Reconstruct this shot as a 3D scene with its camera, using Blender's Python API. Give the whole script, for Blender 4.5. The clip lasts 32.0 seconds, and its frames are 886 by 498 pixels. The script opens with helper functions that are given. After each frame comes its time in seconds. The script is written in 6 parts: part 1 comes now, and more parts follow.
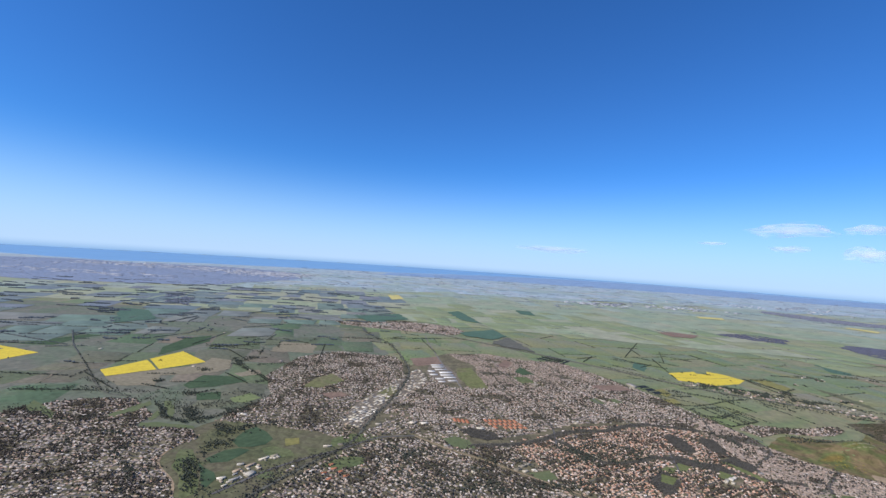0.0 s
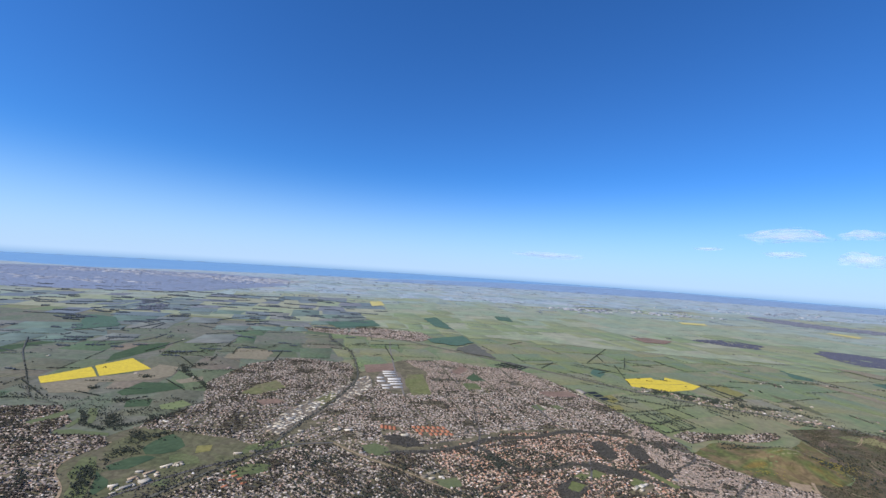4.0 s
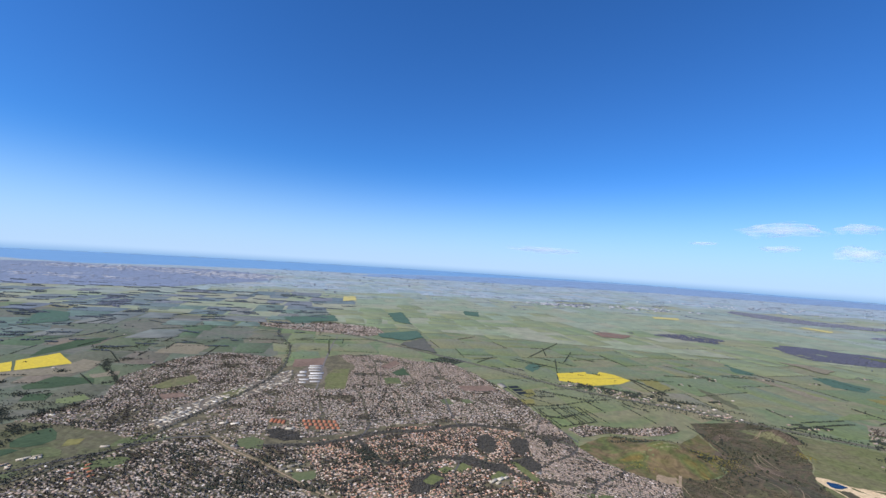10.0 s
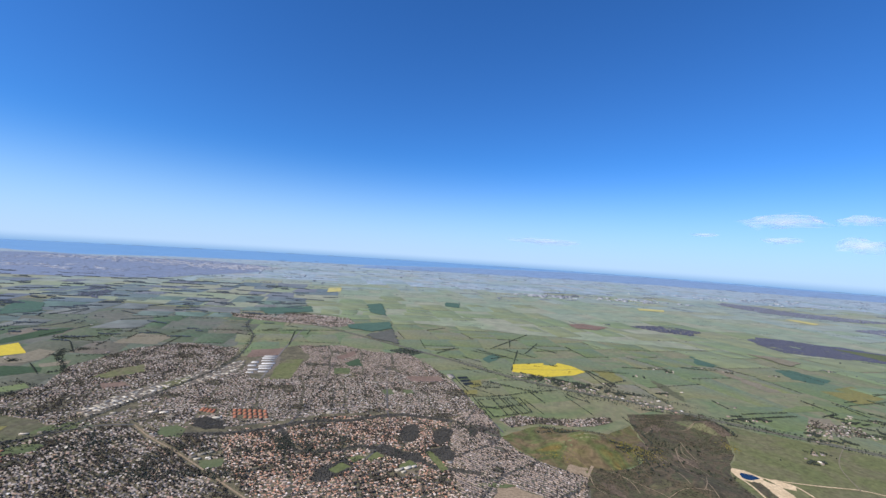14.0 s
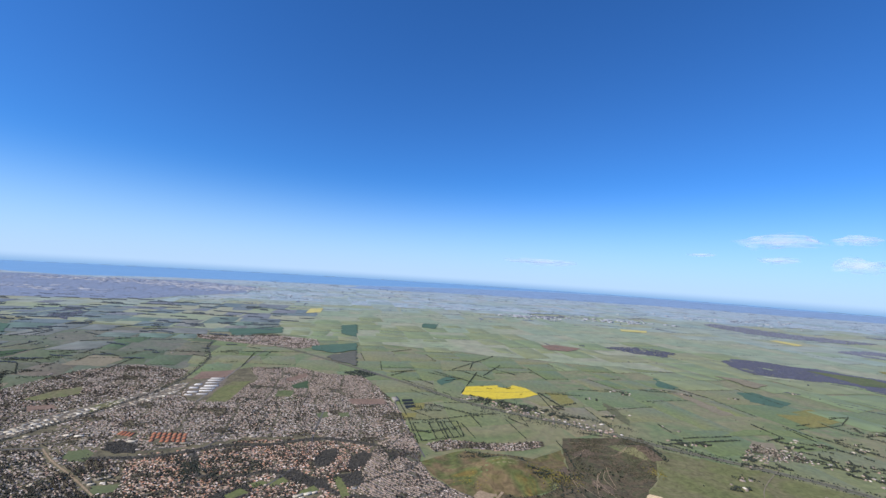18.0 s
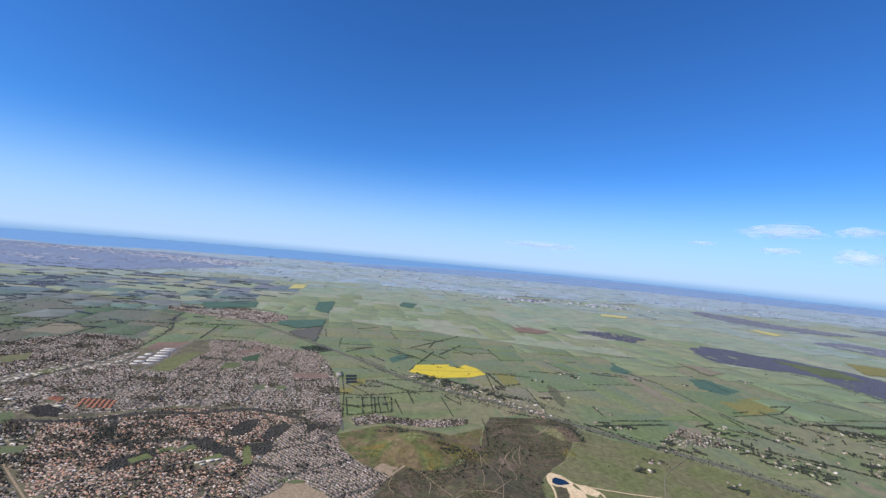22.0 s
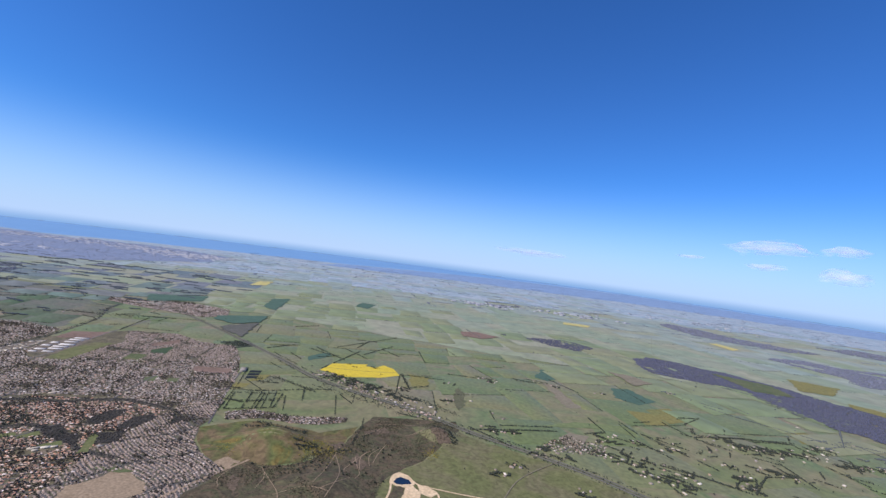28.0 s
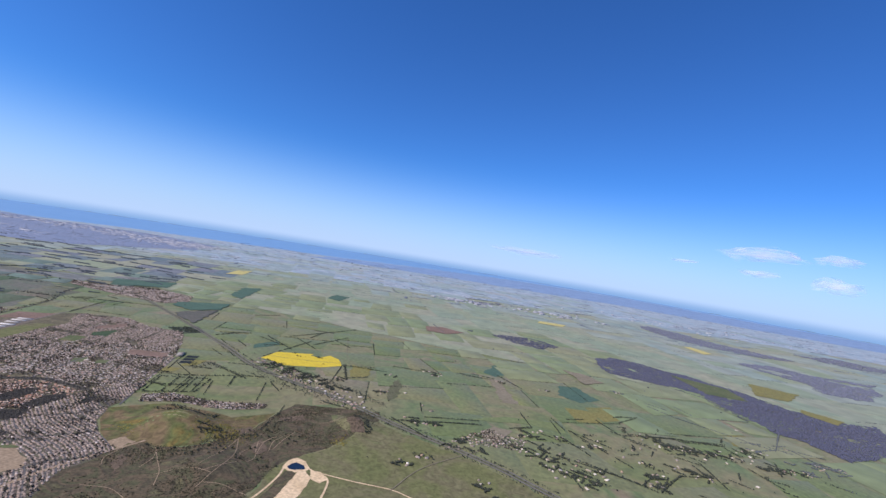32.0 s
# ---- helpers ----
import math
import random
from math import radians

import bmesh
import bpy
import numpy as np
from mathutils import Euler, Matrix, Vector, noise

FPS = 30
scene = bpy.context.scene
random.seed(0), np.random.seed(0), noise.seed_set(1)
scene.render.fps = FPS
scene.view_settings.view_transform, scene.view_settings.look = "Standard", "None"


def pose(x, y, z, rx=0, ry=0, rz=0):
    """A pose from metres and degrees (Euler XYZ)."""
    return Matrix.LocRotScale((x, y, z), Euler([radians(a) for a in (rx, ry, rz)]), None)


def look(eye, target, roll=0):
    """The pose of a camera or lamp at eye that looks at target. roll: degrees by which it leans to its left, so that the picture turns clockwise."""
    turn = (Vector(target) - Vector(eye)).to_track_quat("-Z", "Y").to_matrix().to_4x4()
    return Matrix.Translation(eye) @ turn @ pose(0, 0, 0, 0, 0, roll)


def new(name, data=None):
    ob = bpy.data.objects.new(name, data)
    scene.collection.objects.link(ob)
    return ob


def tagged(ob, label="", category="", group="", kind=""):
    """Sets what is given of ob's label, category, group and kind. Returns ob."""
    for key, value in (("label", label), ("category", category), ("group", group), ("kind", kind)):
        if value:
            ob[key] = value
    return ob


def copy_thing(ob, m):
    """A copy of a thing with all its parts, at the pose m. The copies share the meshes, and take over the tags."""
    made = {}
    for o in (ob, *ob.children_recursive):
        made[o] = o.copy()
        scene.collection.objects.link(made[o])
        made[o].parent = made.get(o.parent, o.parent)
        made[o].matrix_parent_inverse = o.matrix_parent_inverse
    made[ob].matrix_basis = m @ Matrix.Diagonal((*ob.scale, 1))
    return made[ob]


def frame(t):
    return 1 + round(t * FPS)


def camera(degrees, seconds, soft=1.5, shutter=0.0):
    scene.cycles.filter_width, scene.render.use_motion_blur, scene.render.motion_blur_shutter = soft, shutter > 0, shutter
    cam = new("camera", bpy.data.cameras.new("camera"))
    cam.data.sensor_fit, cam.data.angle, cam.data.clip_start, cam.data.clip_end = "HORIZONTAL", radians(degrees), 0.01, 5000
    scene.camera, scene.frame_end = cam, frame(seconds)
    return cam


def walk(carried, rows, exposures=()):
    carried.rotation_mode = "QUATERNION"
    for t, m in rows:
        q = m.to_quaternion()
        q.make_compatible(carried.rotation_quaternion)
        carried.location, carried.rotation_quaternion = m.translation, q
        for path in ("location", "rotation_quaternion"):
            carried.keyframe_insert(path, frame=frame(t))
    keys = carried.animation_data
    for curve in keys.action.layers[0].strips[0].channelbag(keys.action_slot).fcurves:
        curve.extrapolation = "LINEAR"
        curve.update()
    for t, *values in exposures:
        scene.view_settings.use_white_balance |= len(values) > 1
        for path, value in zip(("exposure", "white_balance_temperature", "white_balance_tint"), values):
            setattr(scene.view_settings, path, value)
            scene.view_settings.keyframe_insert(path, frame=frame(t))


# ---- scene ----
# The land is built at one tenth: 1 m here is 10 m of country.
cam = camera(92.58, 32.0, soft=1.45)
ROWS = [
    (0.0, 0.00, -0.00, 87.50, -0.00, 1.39, -3.93),
    (0.5, 4.92, -0.03, 87.79, -0.21, 1.45, -3.91),
    (1.0, 9.86, -0.06, 88.09, -0.32, 1.85, -3.85),
    (1.5, 14.82, -0.09, 88.39, -0.23, 2.26, -3.98),
    (2.0, 19.79, -0.12, 88.69, -0.30, 2.48, -3.94),
    (2.5, 24.78, -0.15, 88.99, -0.24, 2.63, -3.83),
    (3.0, 29.79, -0.18, 89.30, -0.18, 2.66, -3.78),
    (3.5, 34.81, -0.20, 89.61, 0.01, 2.58, -3.81),
    (5.5, 55.07, -0.30, 90.88, 0.04, 0.97, -3.77),
    (6.0, 60.18, -0.32, 91.20, -0.02, 0.94, -3.80),
    (6.5, 65.30, -0.34, 91.53, 0.03, 0.90, -3.79),
    (7.0, 70.44, -0.35, 91.86, -0.00, 0.82, -3.75),
    (7.5, 75.60, -0.37, 92.19, 0.00, 0.76, -3.73),
    (8.0, 80.77, -0.39, 92.53, -0.09, 0.76, -3.74),
    (8.5, 85.96, -0.40, 92.87, -0.07, 0.93, -3.75),
    (9.0, 91.17, -0.42, 93.21, -0.05, 1.38, -3.76),
    (9.5, 96.39, -0.43, 93.55, 0.09, 1.52, -3.72),
    (10.0, 101.63, -0.45, 93.90, 0.28, 1.54, -3.70),
    (10.5, 106.88, -0.46, 94.25, 0.40, 1.53, -3.67),
    (11.0, 112.16, -0.47, 94.60, 0.48, 1.58, -3.75),
    (11.5, 117.45, -0.48, 94.96, 0.52, 1.64, -3.82),
    (12.0, 122.75, -0.49, 95.32, 0.65, 1.68, -3.81),
    (12.5, 128.08, -0.49, 95.68, 0.82, 1.59, -3.73),
    (13.0, 133.42, -0.50, 96.05, 0.85, 1.13, -3.68),
    (13.5, 138.77, -0.51, 96.41, 0.92, 0.66, -3.67),
    (14.0, 144.14, -0.51, 96.78, 0.90, 0.34, -3.74),
    (14.5, 149.53, -0.51, 97.16, 1.05, 0.34, -3.71),
    (16.5, 171.26, -0.52, 98.68, 0.59, 1.12, -3.80),
    (17.0, 176.73, -0.52, 99.06, 0.66, 1.95, -3.77),
    (17.5, 182.22, -0.51, 99.46, 0.90, 2.62, -3.66),
    (18.0, 187.72, -0.51, 99.85, 1.07, 3.08, -3.68),
    (18.5, 193.25, -0.51, 100.24, 1.25, 3.16, -3.74),
    (19.0, 198.79, -0.50, 100.64, 1.39, 3.18, -3.85),
    (19.5, 204.34, -0.49, 101.04, 1.56, 2.76, -3.93),
    (20.0, 209.91, -0.49, 101.45, 1.59, 2.32, -4.15),
    (20.5, 215.50, -0.48, 101.86, 1.61, 1.81, -4.40),
    (21.0, 221.11, -0.47, 102.27, 1.65, 1.22, -4.75),
    (21.5, 226.73, -0.46, 102.68, 1.72, 0.79, -5.06),
    (22.0, 232.37, -0.45, 103.10, 1.63, 0.40, -5.34),
    (22.5, 238.03, -0.43, 103.52, 1.52, 0.37, -5.51),
    (23.0, 243.70, -0.42, 103.94, 1.36, 0.47, -5.68),
    (23.5, 249.39, -0.40, 104.36, 1.18, 0.56, -5.85),
    (24.0, 255.09, -0.39, 104.79, 1.10, 0.81, -6.09),
    (24.5, 260.81, -0.37, 105.22, 1.13, 1.20, -6.26),
    (25.0, 266.55, -0.35, 105.65, 1.20, 1.56, -6.48),
    (25.5, 272.31, -0.34, 106.09, 1.29, 1.68, -6.58),
    (27.5, 295.50, -0.25, 107.86, 1.26, 0.96, -7.33),
    (28.0, 301.34, -0.23, 108.31, 1.28, 1.00, -7.52),
    (28.5, 307.19, -0.20, 108.77, 1.29, 1.07, -7.66),
    (29.0, 313.06, -0.18, 109.22, 1.16, 1.19, -8.00),
    (29.5, 318.95, -0.15, 109.68, 1.17, 1.41, -8.24),
    (30.0, 324.86, -0.12, 110.14, 1.29, 1.70, -8.59),
    (30.5, 330.78, -0.09, 110.61, 1.51, 1.54, -8.73),
    (31.0, 336.72, -0.06, 111.08, 1.48, 1.00, -8.93),
    (31.5, 342.67, -0.03, 111.55, 1.42, 0.62, -9.06),
    (32.0, 348.64, 0.00, 112.02, 1.27, 0.59, -9.35),
]
walk(cam, [(t, pose(x, y, z, 90 + pitch, roll, yaw)) for t, x, y, z, yaw, pitch, roll in ROWS],
     [(0.0, 0.3, 6500, 10), (19.0, 0.3, 6490, 10), (24.0, 0.26, 6430, 13), (32.0, 0.24, 6460, 18)])

# ---- sky, sun, exposure ----
SUN_AZ, SUN_EL = 235.0, 45.0          # degrees clockwise from +y, degrees up
world = bpy.data.worlds.new("sky")
scene.world = world
world.use_nodes = True
wt = world.node_tree
sky = wt.nodes.new("ShaderNodeTexSky")
sky.sky_type = "NISHITA"
sky.sun_disc = False
sky.sun_elevation, sky.sun_rotation = radians(SUN_EL), radians(SUN_AZ)
sky.altitude, sky.air_density, sky.dust_density, sky.ozone_density = 700, 1.0, 0.2, 2.0
deep = wt.nodes.new("ShaderNodeMixRGB")           # the clear, deep blue of a spring sky
deep.blend_type = "MULTIPLY"
deep.inputs[0].default_value = 1.0
deep.inputs[2].default_value = (0.30, 0.78, 1.42, 1)
wt.links.new(sky.outputs[0], deep.inputs[1])
co = wt.nodes.new("ShaderNodeTexCoord")           # pale haze in the lowest air, the same all round
sep = wt.nodes.new("ShaderNodeSeparateXYZ")
low = wt.nodes.new("ShaderNodeMapRange")
low.interpolation_type = "SMOOTHERSTEP"
low.inputs[1].default_value, low.inputs[2].default_value = -0.10, 0.24
low.inputs[3].default_value, low.inputs[4].default_value = 1.0, 0.0
wt.links.new(co.outputs["Generated"], sep.inputs[0])
wt.links.new(sep.outputs["Z"], low.inputs[0])
haze = wt.nodes.new("ShaderNodeMixRGB")
haze.inputs[2].default_value = (5.0, 6.85, 9.7, 1)
wt.links.new(low.outputs[0], haze.inputs[0])
wt.links.new(deep.outputs[0], haze.inputs[1])
rim = wt.nodes.new("ShaderNodeMapRange")           # the hazy blue distance sinks into the pale air
rim.interpolation_type = "SMOOTHSTEP"
rim.inputs[1].default_value, rim.inputs[2].default_value = -0.030, -0.009
rim.inputs[3].default_value, rim.inputs[4].default_value = 1.0, 0.0
wt.links.new(sep.outputs["Z"], rim.inputs[0])
dist = wt.nodes.new("ShaderNodeMixRGB")
dist.inputs[2].default_value = (2.4, 4.4, 7.5, 1)
wt.links.new(rim.outputs[0], dist.inputs[0])
wt.links.new(haze.outputs[0], dist.inputs[1])
bg = wt.nodes["Background"]
wt.links.new(dist.outputs[0], bg.inputs[0])
bg.inputs[1].default_value = 0.088
sun = new("sun", bpy.data.lights.new("sun", "SUN"))
sun.data.energy, sun.data.angle, sun.data.color = 4.9, radians(0.5), (1.0, 0.94, 0.89)
sun_way = Vector((math.sin(radians(SUN_AZ)) * math.cos(radians(SUN_EL)), math.cos(radians(SUN_AZ)) * math.cos(radians(SUN_EL)), math.sin(radians(SUN_EL))))
sun.matrix_world = look((0, 0, 300), Vector((0, 0, 300)) - sun_way)


# ---- materials ----
def material(name, stops, scale=0.2, fine=2.0, rough=0.9, pick="noise", spread=0.35, sheen=0.0, spec=0.2, metal=0.0, warp=0.0):
    """Colour from a ramp, picked by large noise, each island or each object, and broken up by two scales of noise."""
    m = bpy.data.materials.new(name)
    m.use_nodes = True
    nt = m.node_tree
    b = nt.nodes["Principled BSDF"]
    co = nt.nodes.new("ShaderNodeTexCoord")

    def tex(s, detail=4.0):
        n = nt.nodes.new("ShaderNodeTexNoise")
        n.inputs["Scale"].default_value, n.inputs["Detail"].default_value = s, detail
        n.inputs["Distortion"].default_value = warp
        nt.links.new(co.outputs["Object"], n.inputs["Vector"])
        return n.outputs["Fac"]

    def maths(op, a, c):
        n = nt.nodes.new("ShaderNodeMath")
        n.operation = op
        for i, v in enumerate((a, c)):
            if isinstance(v, (int, float)):
                n.inputs[i].default_value = v
            else:
                nt.links.new(v, n.inputs[i])
        return n.outputs[0]
    big, small = tex(scale), tex(fine, 3.0)
    if pick == "noise":
        f = maths("MULTIPLY_ADD", big, 2.0)
        f.node.inputs[2].default_value = -0.5
    else:
        info = nt.nodes.new("ShaderNodeNewGeometry" if pick == "island" else "ShaderNodeObjectInfo")
        f = maths("ADD", info.outputs["Random Per Island" if pick == "island" else "Random"], maths("MULTIPLY", maths("SUBTRACT", big, 0.5), spread))
    ramp = nt.nodes.new("ShaderNodeValToRGB")
    el = ramp.color_ramp.elements
    while len(el) < len(stops):
        el.new(0.5)
    for i, c in enumerate(stops):
        el[i].position = i / max(1, len(stops) - 1) if len(c) == 3 else c[3]
        el[i].color = (c[0], c[1], c[2], 1)
    nt.links.new(f, ramp.inputs[0])
    mix = nt.nodes.new("ShaderNodeMixRGB")
    mix.blend_type = "MULTIPLY"
    mix.inputs[0].default_value = 1.0
    gain = nt.nodes.new("ShaderNodeMapRange")
    gain.inputs[1].default_value, gain.inputs[2].default_value = 0.25, 0.75
    gain.inputs[3].default_value, gain.inputs[4].default_value = 1 - spread, 1 + spread
    nt.links.new(small, gain.inputs[0])
    nt.links.new(ramp.outputs[0], mix.inputs[1])
    nt.links.new(gain.outputs[0], mix.inputs[2])
    nt.links.new(mix.outputs[0], b.inputs["Base Color"])
    b.inputs["Roughness"].default_value, b.inputs["Metallic"].default_value = rough, metal
    b.inputs["Specular IOR Level"].default_value = spec
    b.inputs["Sheen Weight"].default_value = sheen
    return m


M_GROUND = material("grassland", [(0.083, 0.116, 0.038), (0.118, 0.134, 0.047), (0.153, 0.141, 0.066), (0.092, 0.129, 0.046), (0.175, 0.141, 0.081), (0.102, 0.131, 0.046)], 0.013, 0.2, sheen=0.1, warp=0.9, spread=0.28)
M_PADDOCK = material("paddock", [(0.089, 0.124, 0.043), (0.121, 0.135, 0.051), (0.099, 0.134, 0.049), (0.143, 0.139, 0.063), (0.106, 0.132, 0.051), (0.159, 0.140, 0.075), (0.126, 0.140, 0.054), (0.093, 0.129, 0.051)], 0.03, 0.3, pick="object", spread=0.3, sheen=0.1, warp=0.5)
# Haze painted into base colour: pasture beyond the near paddocks turns paler.
M_PLAIN = material("hazed_open_pasture", [(0.136, 0.178, 0.083), (0.158, 0.185, 0.089), (0.179, 0.183, 0.097), (0.140, 0.182, 0.085), (0.168, 0.184, 0.087), (0.144, 0.182, 0.085)], 0.012, 0.05, pick="object", spread=0.22, sheen=0.06, warp=0.6)
M_PLAIN_OUT = material("hazed_far_pasture", [(0.163, 0.208, 0.124), (0.178, 0.213, 0.126), (0.199, 0.215, 0.138), (0.162, 0.206, 0.126), (0.185, 0.215, 0.126)], 0.012, 0.05, pick="island", spread=0.25, sheen=0.1, warp=0.5)
# Far fields: the blue in these stops is painted haze.
M_HAZYPAD = material("hazed_field", [(0.175, 0.235, 0.226), (0.221, 0.263, 0.239), (0.244, 0.260, 0.239), (0.186, 0.247, 0.229), (0.228, 0.271, 0.229), (0.178, 0.232, 0.243), (0.200, 0.261, 0.224)], 0.006, 0.03, pick="island", spread=0.32, sheen=0.1)
M_ERODED = material("eroded_soil", [(0.085, 0.065, 0.044), (0.120, 0.090, 0.060)], 0.15, 0.8, spread=0.45)
# Outer pasture, paler and bluer still to stand in for haze.
M_FARPLAIN = material("hazed_outer_pasture", [(0.173, 0.221, 0.167), (0.187, 0.228, 0.168), (0.205, 0.225, 0.170), (0.166, 0.219, 0.174), (0.192, 0.225, 0.168), (0.201, 0.228, 0.160), (0.180, 0.217, 0.174)], 0.006, 0.03, pick="island", spread=0.28, sheen=0.12)
# Far plain, blue-grey in base colour in place of haze.
M_HAZY = material("heath_plain", [(0.166, 0.236, 0.254), (0.253, 0.280, 0.285), (0.192, 0.264, 0.291), (0.276, 0.304, 0.315), (0.180, 0.251, 0.254)], 0.012, 0.04, sheen=0.1, warp=1.2, spread=0.35)
M_TOWN = material("garden_ground", [(0.050, 0.052, 0.029), (0.086, 0.077, 0.048), (0.123, 0.110, 0.064), (0.185, 0.140, 0.105)], 0.14, 1.1, warp=0.8)
M_ESTATE = material("estate_ground", [(0.070, 0.064, 0.046), (0.108, 0.090, 0.072), (0.079, 0.081, 0.049), (0.141, 0.115, 0.088)], 0.2, 1.2)
M_NET = material("shade_netting", [(0.018, 0.024, 0.027), (0.026, 0.032, 0.035)], 0.2, 1.0, rough=0.9, spec=0.05)
M_SCRUBLEAF = material("scrub_leaves", [(0.041, 0.039, 0.024), (0.059, 0.053, 0.034), (0.066, 0.065, 0.039)], 0.5, 3.0, pick="island", spread=0.3, spec=0.1)
M_PARK = material("park_grass", [(0.056, 0.080, 0.034), (0.088, 0.104, 0.044), (0.112, 0.114, 0.062)], 0.06, 0.6)
M_CLEARING = material("gully_grass", [(0.090, 0.110, 0.040), (0.120, 0.128, 0.050)], 0.1, 0.8, spread=0.25)
M_PARKLAND = material("parkland_grass", [(0.066, 0.074, 0.036), (0.088, 0.090, 0.045), (0.096, 0.086, 0.054), (0.074, 0.090, 0.040)], 0.05, 0.4, warp=0.8, spread=0.4)
M_OVAL = material("mown_grass", [(0.078, 0.100, 0.044), (0.104, 0.116, 0.056)], 0.1, 0.8, spread=0.2)
M_ROAD = material("asphalt", [(0.075, 0.072, 0.07), (0.11, 0.105, 0.1)], 0.3, 2.0, rough=0.85)
M_HWY = material("pale_asphalt", [(0.124, 0.116, 0.104), (0.161, 0.150, 0.133)], 0.2, 1.5, rough=0.85)
M_YARD = material("concrete_yard", [(0.106, 0.092, 0.074), (0.149, 0.128, 0.100), (0.128, 0.109, 0.086)], 0.2, 1.2, rough=0.9, spec=0.05)
M_DIRT = material("pale_dirt", [(0.190, 0.142, 0.088), (0.250, 0.190, 0.122), (0.215, 0.164, 0.106)], 0.15, 1.0, spread=0.3)
M_CANOLA = material("canola_bloom", [(0.400, 0.296, 0.014), (0.500, 0.380, 0.017), (0.455, 0.345, 0.016), (0.520, 0.398, 0.018)], 0.09, 0.6, spread=0.2, sheen=0.08, warp=0.8)
M_CROP = material("young_crop", [(0.037, 0.062, 0.037), (0.052, 0.080, 0.044), (0.042, 0.068, 0.041)], 0.05, 0.4, spread=0.25, spec=0.05, warp=0.6)
# Lighter, bluer copy of the young crop, with haze in its colour.
M_CROPPALE = material("hazed_crop", [(0.055, 0.100, 0.074), (0.070, 0.118, 0.084)], 0.05, 0.4, spread=0.22, spec=0.1, warp=0.6)
M_SOIL = material("bare_soil", [(0.140, 0.096, 0.070), (0.180, 0.126, 0.095)], 0.05, 0.5, warp=0.6)
M_DARKFIELD = material("dark_fallow", [(0.072, 0.078, 0.062), (0.100, 0.096, 0.078)], 0.05, 0.5, warp=0.6)
M_SCRUB = material("scrub", [(0.044, 0.037, 0.024), (0.069, 0.056, 0.035), (0.062, 0.064, 0.032), (0.092, 0.071, 0.043), (0.056, 0.049, 0.030), (0.086, 0.081, 0.041), (0.150, 0.104, 0.057)], 0.06, 0.45, warp=1.8, spread=0.5)
M_HILL = material("hill_grass", [(0.065, 0.075, 0.026), (0.098, 0.088, 0.032), (0.127, 0.092, 0.048), (0.077, 0.090, 0.030), (0.136, 0.101, 0.030)], 0.05, 0.3, warp=0.9, spread=0.45)
M_ROUGH = material("rough_pasture", [(0.087, 0.101, 0.038), (0.115, 0.122, 0.048), (0.124, 0.115, 0.059), (0.098, 0.122, 0.042)], 0.04, 0.35, warp=0.8, spread=0.35)
M_VERGE = material("weedy_verge", [(0.068, 0.079, 0.038), (0.095, 0.095, 0.054), (0.079, 0.090, 0.042)], 0.1, 0.7, warp=0.8, spread=0.4)
M_WEST = material("grazed_slope", [(0.084, 0.096, 0.060), (0.110, 0.108, 0.078), (0.084, 0.106, 0.062), (0.132, 0.118, 0.092)], 0.02, 0.2, warp=0.9, spread=0.32, sheen=0.05)
# Western pasture farther out; its blue is haze painted into the grass.
M_WESTPLAIN = material("hazed_west_pasture", [(0.094, 0.139, 0.117), (0.118, 0.147, 0.127), (0.105, 0.154, 0.120), (0.149, 0.152, 0.137), (0.102, 0.137, 0.134)], 0.012, 0.06, pick="object", spread=0.28, warp=0.5)
M_WESTFAR = material("far_hazed_west_pasture", [(0.100, 0.137, 0.145), (0.118, 0.145, 0.153), (0.111, 0.148, 0.145), (0.139, 0.149, 0.164), (0.105, 0.136, 0.159)], 0.012, 0.06, pick="island", spread=0.28, warp=0.5)
M_WESTPAD = material("grazed_paddock", [(0.070, 0.099, 0.053), (0.103, 0.104, 0.070), (0.067, 0.106, 0.057), (0.142, 0.120, 0.090), (0.086, 0.111, 0.059), (0.122, 0.106, 0.081)], 0.03, 0.3, pick="object", spread=0.3, warp=0.5)
# Grass of the mid plain, lightened by haze in its base colour.
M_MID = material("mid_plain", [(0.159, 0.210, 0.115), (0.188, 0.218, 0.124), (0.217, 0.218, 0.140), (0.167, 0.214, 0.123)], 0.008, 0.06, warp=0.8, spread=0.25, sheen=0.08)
M_GORSE = material("gorse", [(0.13, 0.12, 0.03), (0.2, 0.165, 0.03), (0.15, 0.12, 0.045)], 0.15, 0.7, spread=0.45)
M_TAN = material("tan_stubble", [(0.16, 0.145, 0.095), (0.185, 0.16, 0.11)], 0.05, 0.4, spread=0.25)
M_WEEDY = material("weedy_pasture", [(0.142, 0.142, 0.051), (0.168, 0.152, 0.051), (0.137, 0.145, 0.053)], 0.05, 0.4, spread=0.3)
M_GREEN = material("smooth_pasture", [(0.112, 0.150, 0.062), (0.138, 0.162, 0.070)], 0.03, 0.3, spread=0.2)
M_FLOOR = material("woodland_floor", [(0.060, 0.058, 0.045), (0.085, 0.078, 0.062)], 0.05, 0.4)
M_SAND = material("quarry_sand", [(0.450, 0.335, 0.190), (0.600, 0.465, 0.290)], 0.12, 0.8, spread=0.3)
M_LEAF = material("leaves", [(0.041, 0.041, 0.030), (0.056, 0.051, 0.038), (0.071, 0.059, 0.046), (0.081, 0.065, 0.057)], 0.5, 3.0, pick="island", spread=0.3, spec=0.1)
M_LEAF_TREE = material("tree_leaves", [(0.032, 0.038, 0.022), (0.044, 0.050, 0.030), (0.055, 0.056, 0.036)], 0.5, 3.0, pick="object", spread=0.3, spec=0.1)
